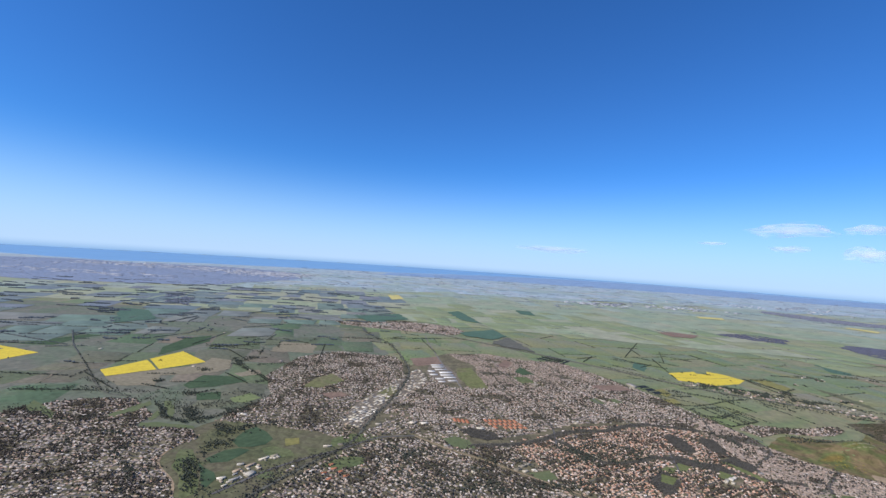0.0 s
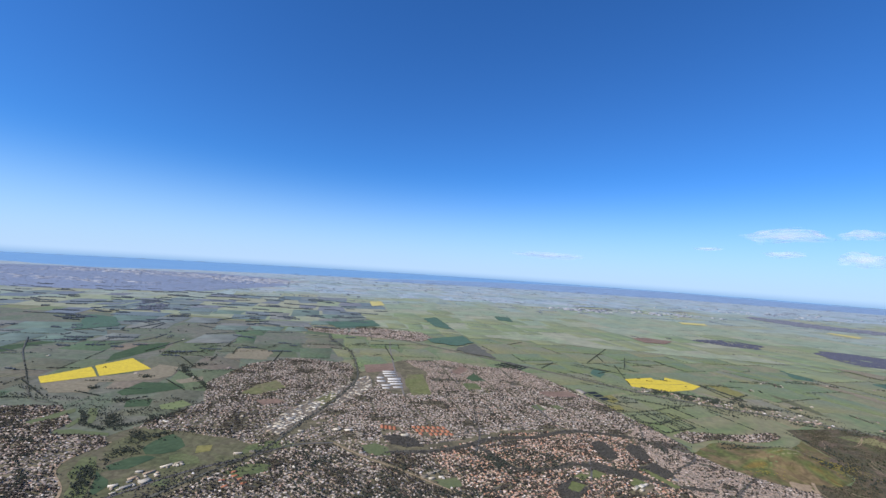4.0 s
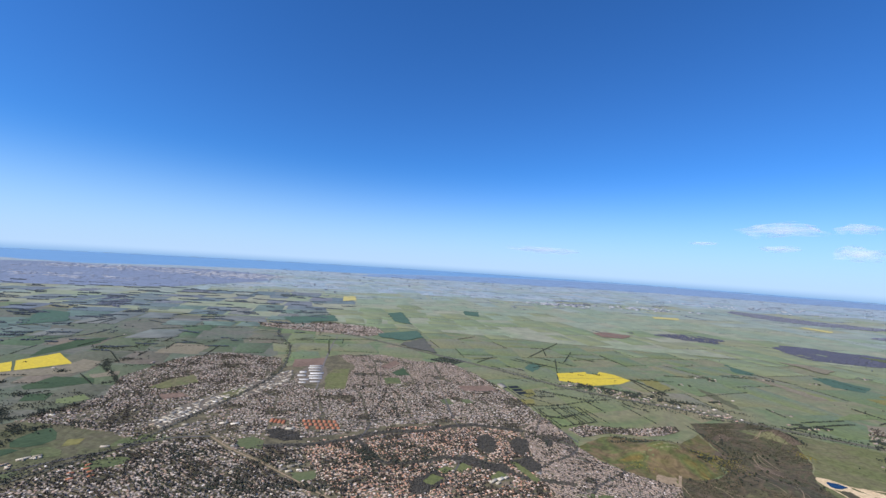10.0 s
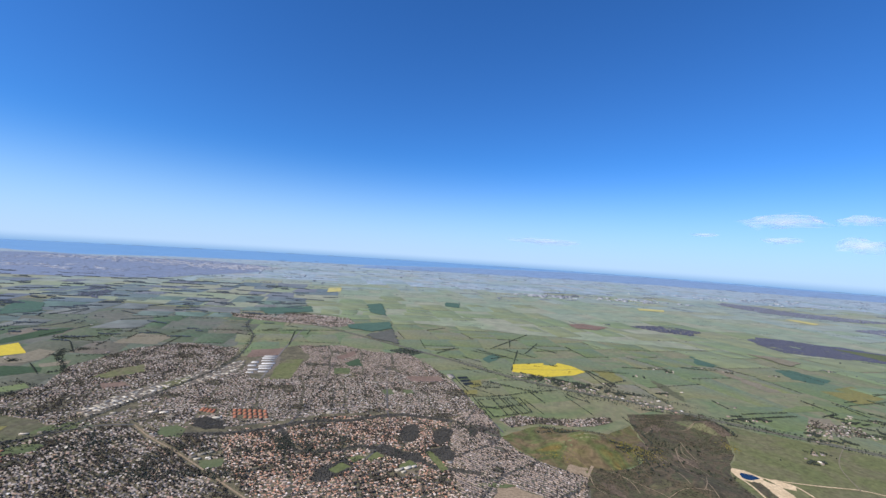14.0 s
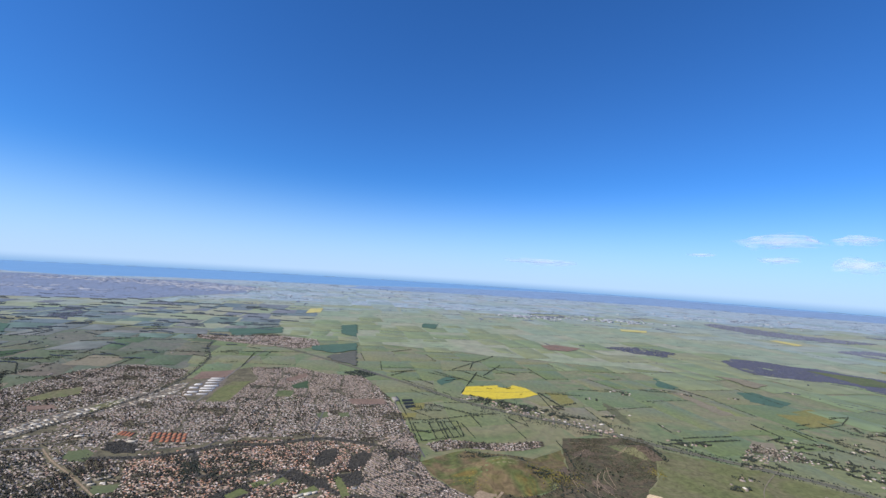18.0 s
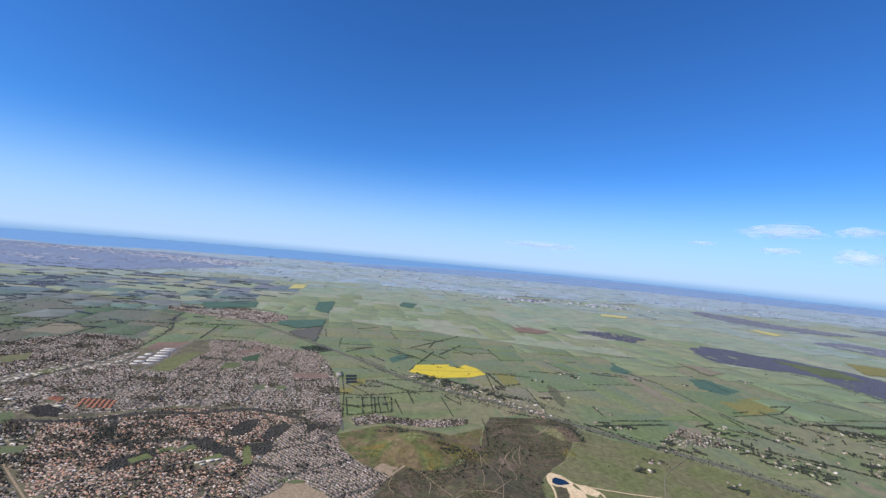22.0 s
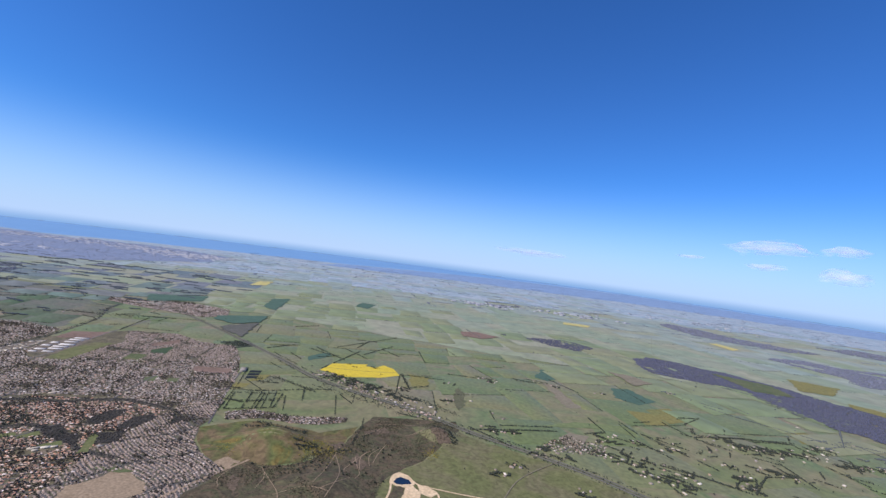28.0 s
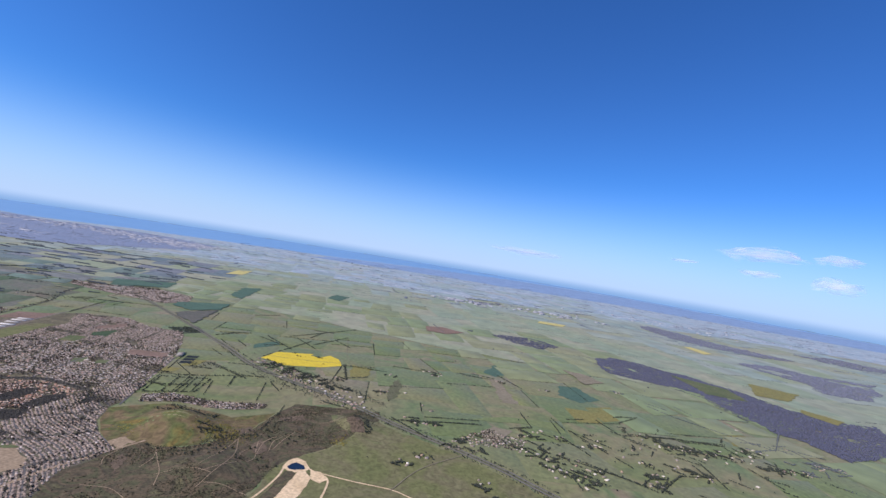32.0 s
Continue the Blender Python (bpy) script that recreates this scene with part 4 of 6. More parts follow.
field([(116, 322), (142, 328), (148, 316), (123, 310)], M_SOIL, "brown cleared land beside the store")
field([(64, 319), (79, 321), (83, 310), (72, 306)], M_ROUGH, "rough grass beside a school")
field([(104, 286), (110, 292), (114, 281), (108, 279)], M_OVAL, "green sports oval among houses")
field([(396, 293), (409, 292), (395, 267), (387, 269), (386, 282)], M_TAN, "worn tan paddock behind the hamlet")
field([(463, 362), (487, 363), (487, 338), (466, 332)], M_WEEDY, "yellowing pasture on the plain")
field([(377, 298), (406, 316), (446, 322), (450, 302), (423, 310)], M_GREEN, "smooth green pasture near the highway")
field([(276, 380), (296, 378), (294, 352), (283, 346)], M_WEEDY, "weedy paddock ringed by bushes")
for i in range(6):
    k = i / 6
    patch("netted_strip", [(93 + 20 * k, 400 - 19 * k), (111 + 17 * k, 418 - 18 * k), (112.6 + 17 * k, 416.3 - 18 * k), (94.8 + 20 * k, 398.2 - 19 * k)], M_NET, 0.16, "long dark blue netted crop row", "netting", kind="", group="netted rows")
for i in range(3):
    k = i / 3
    patch("netted_strip", [(156 + 6 * k, 330 - 21 * k), (164 + 5 * k, 333 - 21 * k), (165.2 + 5 * k, 327.5 - 21 * k), (157.4 + 6 * k, 324.5 - 21 * k)], M_NET, 0.16, "dark blue netted crop block", "netting", kind="", group="netted rows")

# ---- roads and railway ----
road("highway", [(x + 1.1, y + 1.1) for x, y in HIGHWAY], 0.95, M_HWY, 0.2, "grey dual carriageway crossing the plain")
road("highway_return", [(x - 1.1, y - 1.1) for x, y in HIGHWAY], 0.95, M_HWY, 0.2, "grey return carriageway beside a grass strip")
road("highway_verge", HIGHWAY, 5.0, M_VERGE, 0.16, "dark weedy verge of the highway", "verge")
road("railway", RAIL, 1.4, M_DARKFIELD, 0.2, "dark ballasted railway line through the town", "railway")
road("main_road", MAIN_ROAD, 0.8, M_DIRT, 0.2, "wide brown road with sandy verges")
road("estate_road", [(150, 330), (155, 311), (167, 269), (175.4, 246), (180, 232)], 1.0, M_ROAD, 0.2, "straight asphalt road along the town edge")
road("straight_road", [(-14, 480), (-10, 447), (4, 365), (15, 313), (19, 292)], 1.2, M_HWY, 0.2, "straight grey road into the town")
road("farm_lane", [(-330, 385), (-288, 338), (-240, 292), (-189, 243), (-167, 236)], 1.0, M_DARKFIELD, 0.2, "dark farm lane past the canola")
road("park_path", [(-105, 195), (-109, 180), (-106, 168), (-92, 155), (-84, 140)], 1.0, M_DIRT, 0.2, "pale dirt path round the park")
road("link_road", [(-75, 150), (-60, 172), (-40, 190), (-25, 205), (-8, 210)], 1.2, M_ROAD, 0.2, "tree-lined grey link road")
for pts in ([(20, 213), (40, 222), (75, 245), (120, 262), (172, 262)], [(30, 290), (60, 298), (110, 305), (152, 318)], [(60, 200), (66, 240), (62, 300), (50, 380)], [(100, 160), (118, 215), (112, 260), (100, 340)]):
    road("town_road", pts, 0.9, M_ROAD, 0.19, "grey asphalt collector road between houses")
road("farm_lane", [(725, 876), (629, 662), (628, 568), (597, 462)], 0.45, M_TAN, 0.32, "narrow pale gravel lane between paddocks")
road("farm_lane", [(338, 196), (352, 222), (384, 253)], 0.45, M_TAN, 0.32, "narrow pale gravel lane between paddocks")
road("farm_lane", [(597, 462), (605, 396), (620, 340)], 0.45, M_TAN, 0.32, "narrow pale gravel lane between paddocks")
road("farm_lane", [(248, 476), (271, 391), (304, 382)], 0.45, M_TAN, 0.32, "narrow pale gravel lane between paddocks")
road("farm_lane", [(448, 385), (394, 385), (374, 419)], 0.45, M_TAN, 0.32, "narrow pale gravel lane between paddocks")
road("farm_lane", [(-182, 400), (-129, 357), (-90, 321)], 0.45, M_TAN, 0.32, "narrow pale gravel lane between paddocks")
road("farm_lane", [(-229, 245), (-238, 281), (-226, 299)], 0.45, M_TAN, 0.32, "narrow pale gravel lane between paddocks")


# ---- streets, houses and gardens ----
HOLES = [INDUSTRY, INDUSTRY_NORTH, PADDOCK, OVAL, ORANGE_ROWS, ORANGE_BLOCK, *WOODS_TOWN, *GOLF, *CLEARINGS]
HOLES.append([(42, 181), (52, 184), (54, 177), (46, 174)])
HOLES.append([(35, 182), (40, 191), (47, 187), (45, 179)])
HOLES.append([(64, 347), (72, 364), (80, 342), (69, 338)])
HOLES.append([(51, 361), (62, 388), (68, 377), (60, 357)])
HOLES.append([(118, 290), (124, 293), (127, 285), (121, 283)])
HOLES.append([(60, 330), (72, 334), (75, 318), (64, 314)])
HOLES.append([(-70, 262), (-58, 268), (-50, 262), (-62, 255)])
HOLES.append([(-23, 368), (1, 381), (6, 356), (-16, 344)])
HOLES.append(CLEARED)
HOLES.append([(116, 322), (142, 328), (148, 316), (123, 310)])
HOLES.append([(104, 286), (110, 292), (114, 281), (108, 279)])
HOLES.append([(-84, 273), (-82, 290), (-74, 306), (-61, 291), (-73, 273)])
HOLES.append([(-44, 175), (-37, 184), (-28, 185), (-27, 178), (-37, 172)])
HOLES.append([(126, 182), (133, 191), (138, 188), (131, 180)])
HOLES.append([(145, 335), (156, 335), (159, 324), (150, 320)])
BANDS = [(CREEK, 2.2), (CREEK_SOUTH, 1.7), (RAIL, 3.0), (MAIN_ROAD, 1.3), ([(-14, 480), (4, 365), (15, 313)], 1.5), ([(-75, 150), (-60, 172), (-40, 190), (-25, 205), (-8, 210)], 1.8)]


def free(x, y, outline, grow=0.0):
    ok = inside(x, y, outline)
    for h in HOLES:
        ok &= ~inside(x, y, h)
    for line, d in BANDS:
        ok &= ~near_line(x, y, line, d + grow)
    return ok


def wooded(x, y):
    """How leafy a spot in town is: pockets of old trees and open new lots."""
    return np.array([noise.noise((a * 0.055, b * 0.07, 4.0)) + 0.4 * noise.noise((a * 0.16, b * 0.2, 9.0)) for a, b in zip(x, y)])


streets, homes, garden = [], [], []


def suburb(outline, angle, gap, lot, fill, trees, kind, wave=3.0, cross=26.0, size=1.0, phase=0.0, loose=1.0):
    """Rows of houses on both sides of gently bent streets, with garden trees between."""
    p = np.array(outline)
    mx, my = p.mean(0)
    r = np.hypot(p[:, 0] - mx, p[:, 1] - my).max() + 5
    ca, sa = math.cos(radians(angle)), math.sin(radians(angle))
    gap, lot, size = gap * 0.93, lot * 0.86, size * 0.86

    def bend(u, v):
        uu = u + 1.3 * wave * np.sin(v / 17.0 + phase) + 0.6 * wave * np.sin(v / 7.3 + u / 31)
        vv = v + 1.3 * wave * np.sin(u / 23.0 + 1.3 * phase) + 0.7 * wave * np.sin(u / 9.1 + v / 21)
        return mx + uu * ca - vv * sa, my + uu * sa + vv * ca
    vs = np.arange(-r, r, gap)
    us = np.arange(-r, r, lot)
    for side in (-1, 1):
        U, V = np.meshgrid(us, vs)
        U = U + np.random.uniform(-0.5, 0.5, U.shape) * lot * loose
        V = V + side * gap * 0.25 + np.random.normal(0, 0.12, U.shape) * gap * loose
        x, y = bend(U.ravel(), V.ravel())
        ok = free(x, y, outline) & (np.random.rand(x.size) < min(0.95, fill * 1.1)) & (np.abs((U.ravel() % cross) - 0.6) > 1.0)
        x, y = x[ok], y[ok]
        ok = wooded(x, y) < 0.42
        x, y = x[ok], y[ok]
        turn = radians(angle) + (0 if side > 0 else math.pi) + np.random.normal(0, 0.28, len(x)) * loose + np.where(np.random.rand(len(x)) < 0.4 * loose, math.pi / 2, 0)
        homes.append((np.c_[x, y, land(x, y) + 0.06], turn, size * np.random.uniform(0.72, 1.12, len(x)), np.full(len(x), "mtg".index(kind))))
    n = int(len(us) * len(vs) * trees * 3.0)
    U, V = np.random.uniform(-r, r, n), np.random.choice(vs, n) + gap * np.random.choice([0.5, 0.5, 0.5, 0.12, -0.12], n) + np.random.normal(0, 0.3, n)
    x, y = bend(U, V)
    ok = free(x, y, outline)
    ok &= np.random.rand(len(x)) < np.clip(0.5 + 1.0 * wooded(x, y), 0.15, 1.0)
    garden.append(np.c_[x[ok], y[ok], land(x[ok], y[ok])])
    for direct in (0, 1):
        for c in (vs if direct == 0 else np.arange(-r, r, cross)):
            s = np.arange(-r, r, 2.5)
            x, y = bend(s, np.full_like(s, c)) if direct == 0 else bend(np.full_like(s, c) + 0.6, s)
            ok = free(x, y, outline, 0.5)
            run = []
            for i in range(len(s) + 1):
                if i < len(s) and ok[i]:
                    run.append((x[i], y[i]))
                elif len(run) > 3:
                    streets.append(run)
                    run = []
                else:
                    run = []


# each quarter of the town has its own street pattern
suburb([(-107, 212), (-106, 220), (-96, 253), (-115, 291), (-111, 347), (-86, 377), (-35, 370), (-21, 330), (-22, 290), (-30, 258), (-46, 220), (-31, 196), (-55, 207), (-82, 211)], 20, 4.8, 1.40, 0.78, 1.3, "m", 3.5, phase=0.4, size=0.76)
suburb([(7, 394), (46, 407), (81, 390), (112, 392), (133, 359), (132, 340), (34, 300), (32, 358)], 16, 4.26, 1.22, 0.8, 0.25, "g", 1.2, phase=1.0, size=0.76)
suburb([(13, 292), (34, 300), (132, 340), (133, 359), (151, 321), (160, 297), (169, 267), (150, 246), (118, 249), (80, 240), (60, 227), (38, 215), (0, 215), (-20, 240), (-10, 268)], 16, 4.41, 1.29, 0.85, 0.85, "m", 1.6, phase=2.0, size=0.76)
suburb([(169, 267), (176, 246), (178, 226), (184, 212), (195, 201), (212, 190), (206, 170), (212, 148), (200, 128), (165, 128), (150, 190), (152, 246)], -35, 3.5, 1.12, 0.93, 0.45, "g", 2.2, phase=0.3, size=0.70, loose=0.45)
suburb([(150, 246), (118, 246), (80, 236), (60, 222), (38, 210), (44, 192), (70, 163), (100, 140), (165, 128), (150, 190)], 28, 3.9, 1.2, 0.92, 1.25, "t", 3.0, phase=1.7, size=0.74)
suburb([(44, 192), (38, 210), (17, 203), (0, 208), (-25, 205), (-55, 176), (-57, 162), (-63, 140), (-30, 112), (100, 112), (100, 140), (70, 163)], -25, 4.2, 1.28, 0.82, 1.9, "m", 3.2, phase=2.6, size=0.76)
suburb([(-20, 240), (0, 215), (20, 213), (10, 205), (-8, 211), (-31, 196), (-44, 216), (-30, 215)], 40, 4.71, 1.44, 0.7, 0.7, "m", 2.0, size=0.76)
suburb(VILLAGE, 10, 4.26, 1.29, 0.82, 1.9, "m", 2.8, phase=0.9, size=0.76)
suburb(FAR_TOWN, 14, 4.56, 1.44, 0.75, 0.7, "m", 1.5, size=0.95)
suburb(RIBBON, 10, 3.3, 1.4, 0.9, 1.2, "m", 1.0, size=0.74)
suburb([(-23, 256), (-12, 282), (-4, 304), (-5, 325), (6, 300), (14, 290), (-10, 268), (-20, 240), (-30, 234)], 66, 4.4, 1.3, 0.85, 0.8, "m", 1.0, size=0.76)
suburb(HAMLET, -30, 4.4, 2.3, 0.5, 2.2, "m", 2.0, size=0.85)

V, F, n = [], [], 0
for run in streets:
    v, f = strip(run, 0.62, 0.17)
    V.append(v)
    F.append(f + n)
    n += len(v)
tagged(new("street_network", mesh_of("street_network", np.concatenate(V), np.concatenate(F), [M_ROAD])), "narrow grey residential streets between houses", "street", "", "structure")

hp, ht, hsz, hk = (np.concatenate([h[i] for h in homes]) for i in range(4))
order = np.argsort(hp[:, 1] + 40 * (hp[:, 1] < 138))
hp, ht, hsz, hk = hp[order], ht[order], hsz[order], hk[order]
NEAR = 300


def part(name, shape, mats, parent, label=""):
    """One mesh object under a thing."""
    v, f, s = shape
    ob = new(name, mesh_of(name, np.array(v, float), [tuple(q) for q in f], mats, s))
    ob.parent = parent
    return tagged(ob, label)


def house_thing(style, roof):
    """A detached house: brick walls, hipped roof and its wings as separate parts."""
    ob = new("house")
    m = M_ROOF_ONE[roof]
    if style == 0:
        part("wall", box(-.85, .85, -.55, .55, 0, .34, 0), [M_WALL], ob)
        part("roof", hip(-.91, .91, -.61, .61, .34, .72, 0), [m], ob)
        part("chimney", merge(box(.3, .42, .1, .22, .5, .84, 0)), [M_WALL], ob)
    elif style == 1:
        part("wall", box(-.85, .85, -.45, .45, 0, .34, 0), [M_WALL], ob)
        part("roof", hip(-.91, .91, -.51, .51, .34, .66, 0), [m], ob)
        part("wing_wall", box(.1, .8, -.95, -.45, 0, .34, 0), [M_WALL], ob)
        part("wing_roof", hip(.04, .86, -1.01, .1, .34, .62, 0), [m], ob)
    else:
        part("wall", box(-.7, .7, -.6, .6, 0, .36, 0), [M_WALL], ob)
        part("roof", hip(-.76, .76, -.66, .66, .36, .74, 0, gable=True), [m], ob)
        part("garage", box(.7, 1.2, -.5, .2, 0, .3, 0), [M_WALL], ob)
        part("garage_roof", hip(.68, 1.26, -.55, .25, .3, .48, 0), [m], ob)
    words = {"mixed": "grey-brown tiled", "terracotta": "orange terracotta tiled", "grey": "pale grey tiled"}[roof]
    shape = ("hipped", "L-shaped hipped", "gabled")[style]
    return tagged(ob, f"single-storey brick house with {shape} {words} roof", "house", "suburban houses")


protos = {}
for i in range(NEAR):
    key = (i * 7 + int(hp[i, 0])) % 3, ("mixed", "terracotta", "grey")[int(hk[i])]
    if key in protos:
        copy_thing(protos[key], pose(*hp[i], 0, 0, math.degrees(ht[i])))
    else:
        protos[key] = house_thing(*key)
        protos[key].matrix_basis = pose(*hp[i], 0, 0, math.degrees(ht[i])) @ Matrix.Scale(0.64, 4)
for k, roof in enumerate(("mixed", "terracotta", "grey")):
    s = np.where((hk == k) & (np.arange(len(hk)) >= NEAR))[0]
    v, f, sl = scatter(HOUSES, hp[s], ht[s], np.repeat(hsz[s][:, None], 3, 1))
    words = {"mixed": "grey, brown and white", "terracotta": "orange and tan terracotta", "grey": "pale grey and buff"}[roof]
    tagged(new("houses", mesh_of("houses", v, f, [M_WALL, M_ROOF[roof]], sl)), f"thousands of small houses with {words} roofs", "houses", "", "stuff")


# ---- retirement village and large buildings ----
def rows_building(x, y, turn, length, width, roof, label, name="unit_block", category="house", group="orange roofed units", high=0.35):
    ob = new(name)
    part("wall", box(-length / 2, length / 2, -width / 2, width / 2, 0, high, 0), [M_WALL], ob)
    part("roof", hip(-length / 2 - .08, length / 2 + .08, -width / 2 - .08, width / 2 + .08, high, high + 0.35, 0), [roof], ob)
    ob.matrix_basis = pose(x, y, float(land(x, y)) + 0.06, 0, 0, turn)
    return tagged(ob, label, category, group)


for i in range(7):
    for j in range(3):
        if (i, j) != (1, 2):
            rows_building(29.5 + i * 2.75 + j * 2.2, 236.2 + i * 0.25 - j * 4.3, 108, 3.6, 1.7, M_ORANGE, "row of units under a bright orange tiled roof")
for i in range(4):
    rows_building(12.4 + i * 2.3, 234.0 - i * 0.4, 100, 5.0, 1.6, M_ORANGE, "long block under a red-orange tiled roof")


def warehouse(x, y, turn, length, width, high, label, group="warehouses", name="warehouse", category="warehouse", sheet=None):
    """A shed: walls, low-pitched metal roof, clear roof sheets and a loading door."""
    ob = new(name)
    l, w = length / 2, width / 2
    walls = part("wall", box(-l, l, -w, w, 0, high, 0), [M_SHEDWALL], ob)
    roof = part("roof", hip(-l - .05, l + .05, -w - .05, w + .05, high, high + (0.02 if sheet else 0.05) * min(w, l), 0, gable=True), [sheet or M_SHED], ob)
    if l > 1.6:
        for k in (-0.5, 0.0, 0.5):
            part("skylight", box(k * l - .12, k * l + .12, -w * .8, -w * .2, high, high + 0.05 * min(w, l) * 0.85, 0)[0:1] + ([(4, 5, 6, 7)], [0]), [M_SKYLIGHT], roof, "strip of clear roof sheeting")
    part("loading_door", ([(l + .02, -w * .3, 0), (l + .02, w * .3, 0), (l + .02, w * .3, high * .7), (l + .02, -w * .3, high * .7), (l, -w * .3, 0), (l, w * .3, 0), (l, w * .3, high * .7), (l, -w * .3, high * .7)], [(0, 1, 2, 3), (3, 2, 6, 7), (0, 3, 7, 4), (1, 5, 6, 2)], [0] * 4), [M_ROAD], walls)
    ob.matrix_basis = pose(x, y, float(land(x, y)) + 0.08, 0, 0, turn)
    return tagged(ob, label, category, group)


patch("industrial_ground", INDUSTRY, M_YARD, 0.1, "grey concrete yards between warehouses", "yard", step=6, amp=0.6)
patch("industrial_yard", INDUSTRY_NORTH, M_YARD, 0.1, "pale concrete yard round large sheds", "yard")
rng = random.Random(5)
lane = radians(66)                                         # rows of sheds run along the railway
for i in range(-33, 34):
    for j in range(-21, 22):
        u, w = i * 3.0 + rng.uniform(-0.5, 0.5), j * 2.15 + rng.uniform(-0.25, 0.25)
        qx, qy = -20 + u * math.cos(lane) - w * math.sin(lane), 255 + u * math.sin(lane) + w * math.cos(lane)
        if inside([qx], [qy], INDUSTRY)[0] and rng.random() < 0.70 and not near_line(np.array([qx]), np.array([qy]), RAIL, 1.6)[0]:
            warehouse(qx, qy, 66 + rng.choice((0, 0, 0, 90)) + rng.uniform(-3, 3), rng.choice((1.3, 1.9, 2.4, 2.8, 3.2)) * rng.uniform(0.85, 1.15), rng.choice((0.9, 1.3, 1.6, 2.0)) * rng.uniform(0.85, 1.15), rng.uniform(0.16, 0.32), rng.choice(("white metal warehouse with low gabled roof", "grey metal warehouse with low gabled roof", "pale factory shed with clear roof strips")))
for x, y, l, w in ((1, 351, 10, 4.0), (2, 345, 10, 3.2), (4, 338, 9, 3.6), (8, 330, 10, 4.2), (9, 323, 10, 3.4), (11, 317, 9, 3.0), (-3, 331, 5, 4.5), (-1, 322, 6, 4), (4, 312, 7, 3.6), (13, 309, 7, 3.0), (5, 305, 5, 2.6)):
    warehouse(x, y, 16, l, w, 0.28, "large white flat-looking distribution warehouse", sheet=M_WHITESHED)
warehouse(151.5, 328, -72, 8, 4.5, 1.1, "large white store on the town edge", "large stores", "store", "store")
def school(x, y, a, l, w):
    return warehouse(x, y, a, l, w, 0.55, "low pale school or community building", "school buildings", "school_building", "school")


school(128.5, 185, 45, 4.5, 1.5)
school(132, 187, 40, 3.5, 1.8)
school(134.5, 188.5, 40, 2.4, 1.2)
school(130.5, 183.5, 40, 2.2, 1.2)
school(38, 183, 30, 3.2, 1.4)
school(40.5, 186, 30, 3.4, 1.6)
school(43, 188, 30, 2.6, 1.4)
school(41, 181.5, 30, 2.6, 1.3)
school(45, 183, 20, 2.2, 1.2)
school(25.8, 224.5, 10, 4.5, 2.4)
school(47, 226, 14, 5, 1.3)
school(52, 227, 14, 4, 1.3)
school(-72, 160, 50, 4, 1.2)
school(-74, 166, 60, 3.2, 1.4)
school(-71, 171, 55, 4.2, 1.2)
school(-68, 177, 50, 4.5, 1.3)
school(-75, 171, 20, 2.6, 1.3)
school(-77, 160, 30, 3, 1.2)
school(-65, 180, 50, 3, 1.2)
school(-40, 195, 15, 4, 1.1)
school(-46, 192, 15, 3.5, 1.1)
school(8, 201, 20, 3, 1.4)
school(-4, 226, 30, 4, 2.2)
school(3, 222, 25, 5, 2.5)
school(-10, 226, 40, 4, 2.6)
for i in range(24):
    k = rng.random()
    warehouse(-76 + 14 * k + rng.uniform(-2.5, 2.5), 156 + 26 * k + rng.uniform(-2, 2), 55 + rng.choice((0, 90)), rng.uniform(1.0, 2.2), rng.uniform(0.6, 1.1), 0.4, "low beige school block on a campus", "school buildings", "school_building", "school")
warehouse(-68.2, 164.4, 62, 3.6, 2.6, 0.7, "bright white sports hall beside an oval", "school buildings", "sports_hall", "hall")
for i in range(75):
    x, y = rng.uniform(-100, 165), rng.uniform(165, 385)
    if free(np.array([x]), np.array([y]), MAIN)[0]:
        warehouse(x, y, rng.choice((14, 104, 30, -20)), rng.uniform(1.5, 3.4), rng.uniform(0.9, 1.7), 0.45, rng.choice(("pale flat-roofed shop among houses", "long light-roofed community building among houses")), "town buildings", "town_building", "building")
for x, y in ((-40, 176), (-38, 173), (-35, 171), (-32, 168), (-38, 165), (-41, 169)):
    rows_building(x, y, rng.uniform(20, 50), 2.4, 1.3, M_ORANGE, "row of units under a bright orange tiled roof")
warehouse(208, 342, 20, 5, 2, 0.6, "long white roadside shed", "farm sheds", "farm_shed", "shed")
for x, y in ((265, 300), (275, 312), (300, 305), (236, 318), (252, 330), (240, 336), (262, 322), (330, 330), (345, 310), (352, 302), (430, 300), (455, 285), (470, 300), (480, 280), (500, 300), (520, 290), (545, 300), (350, 235), (353, 233), (348, 232), (420, 262), (436, 268), (445, 262), (430, 246), (448, 252), (456, 244), (470, 258), (560, 300), (590, 320), (610, 330), (560, 270), (345, 400), (355, 398), (395, 414), (340, 396), (410, 405), (440, 230), (425, 236), (-120, 330), (-160, 390), (-130, 300), (-210, 420), (-260, 330), (-170, 300), (-90, 430), (-235, 262), (640, 350), (620, 380)):
    rows_building(x, y, rng.uniform(0, 180), rng.uniform(1.8, 3.2), rng.uniform(1.2, 1.8), rng.choice((M_SHED, M_SHED, M_ROOF_ONE["mixed"])), "lone farmhouse or shed among paddocks and trees", "farmhouse", "house", "farm buildings")
for i in range(80):
    k = rng.random() * 1.5
    rows_building(205 + 66 * k + rng.uniform(-6, 6), 346 - 42 * k + rng.uniform(-3, 10), rng.uniform(0, 180), rng.uniform(1.6, 2.4), rng.uniform(1.1, 1.5), rng.choice((M_ROOF_ONE["mixed"], M_ROOF_ONE["mixed"], M_ROOF_ONE["grey"])), "house among trees beside the highway", "roadside_house", "house", "highway houses")

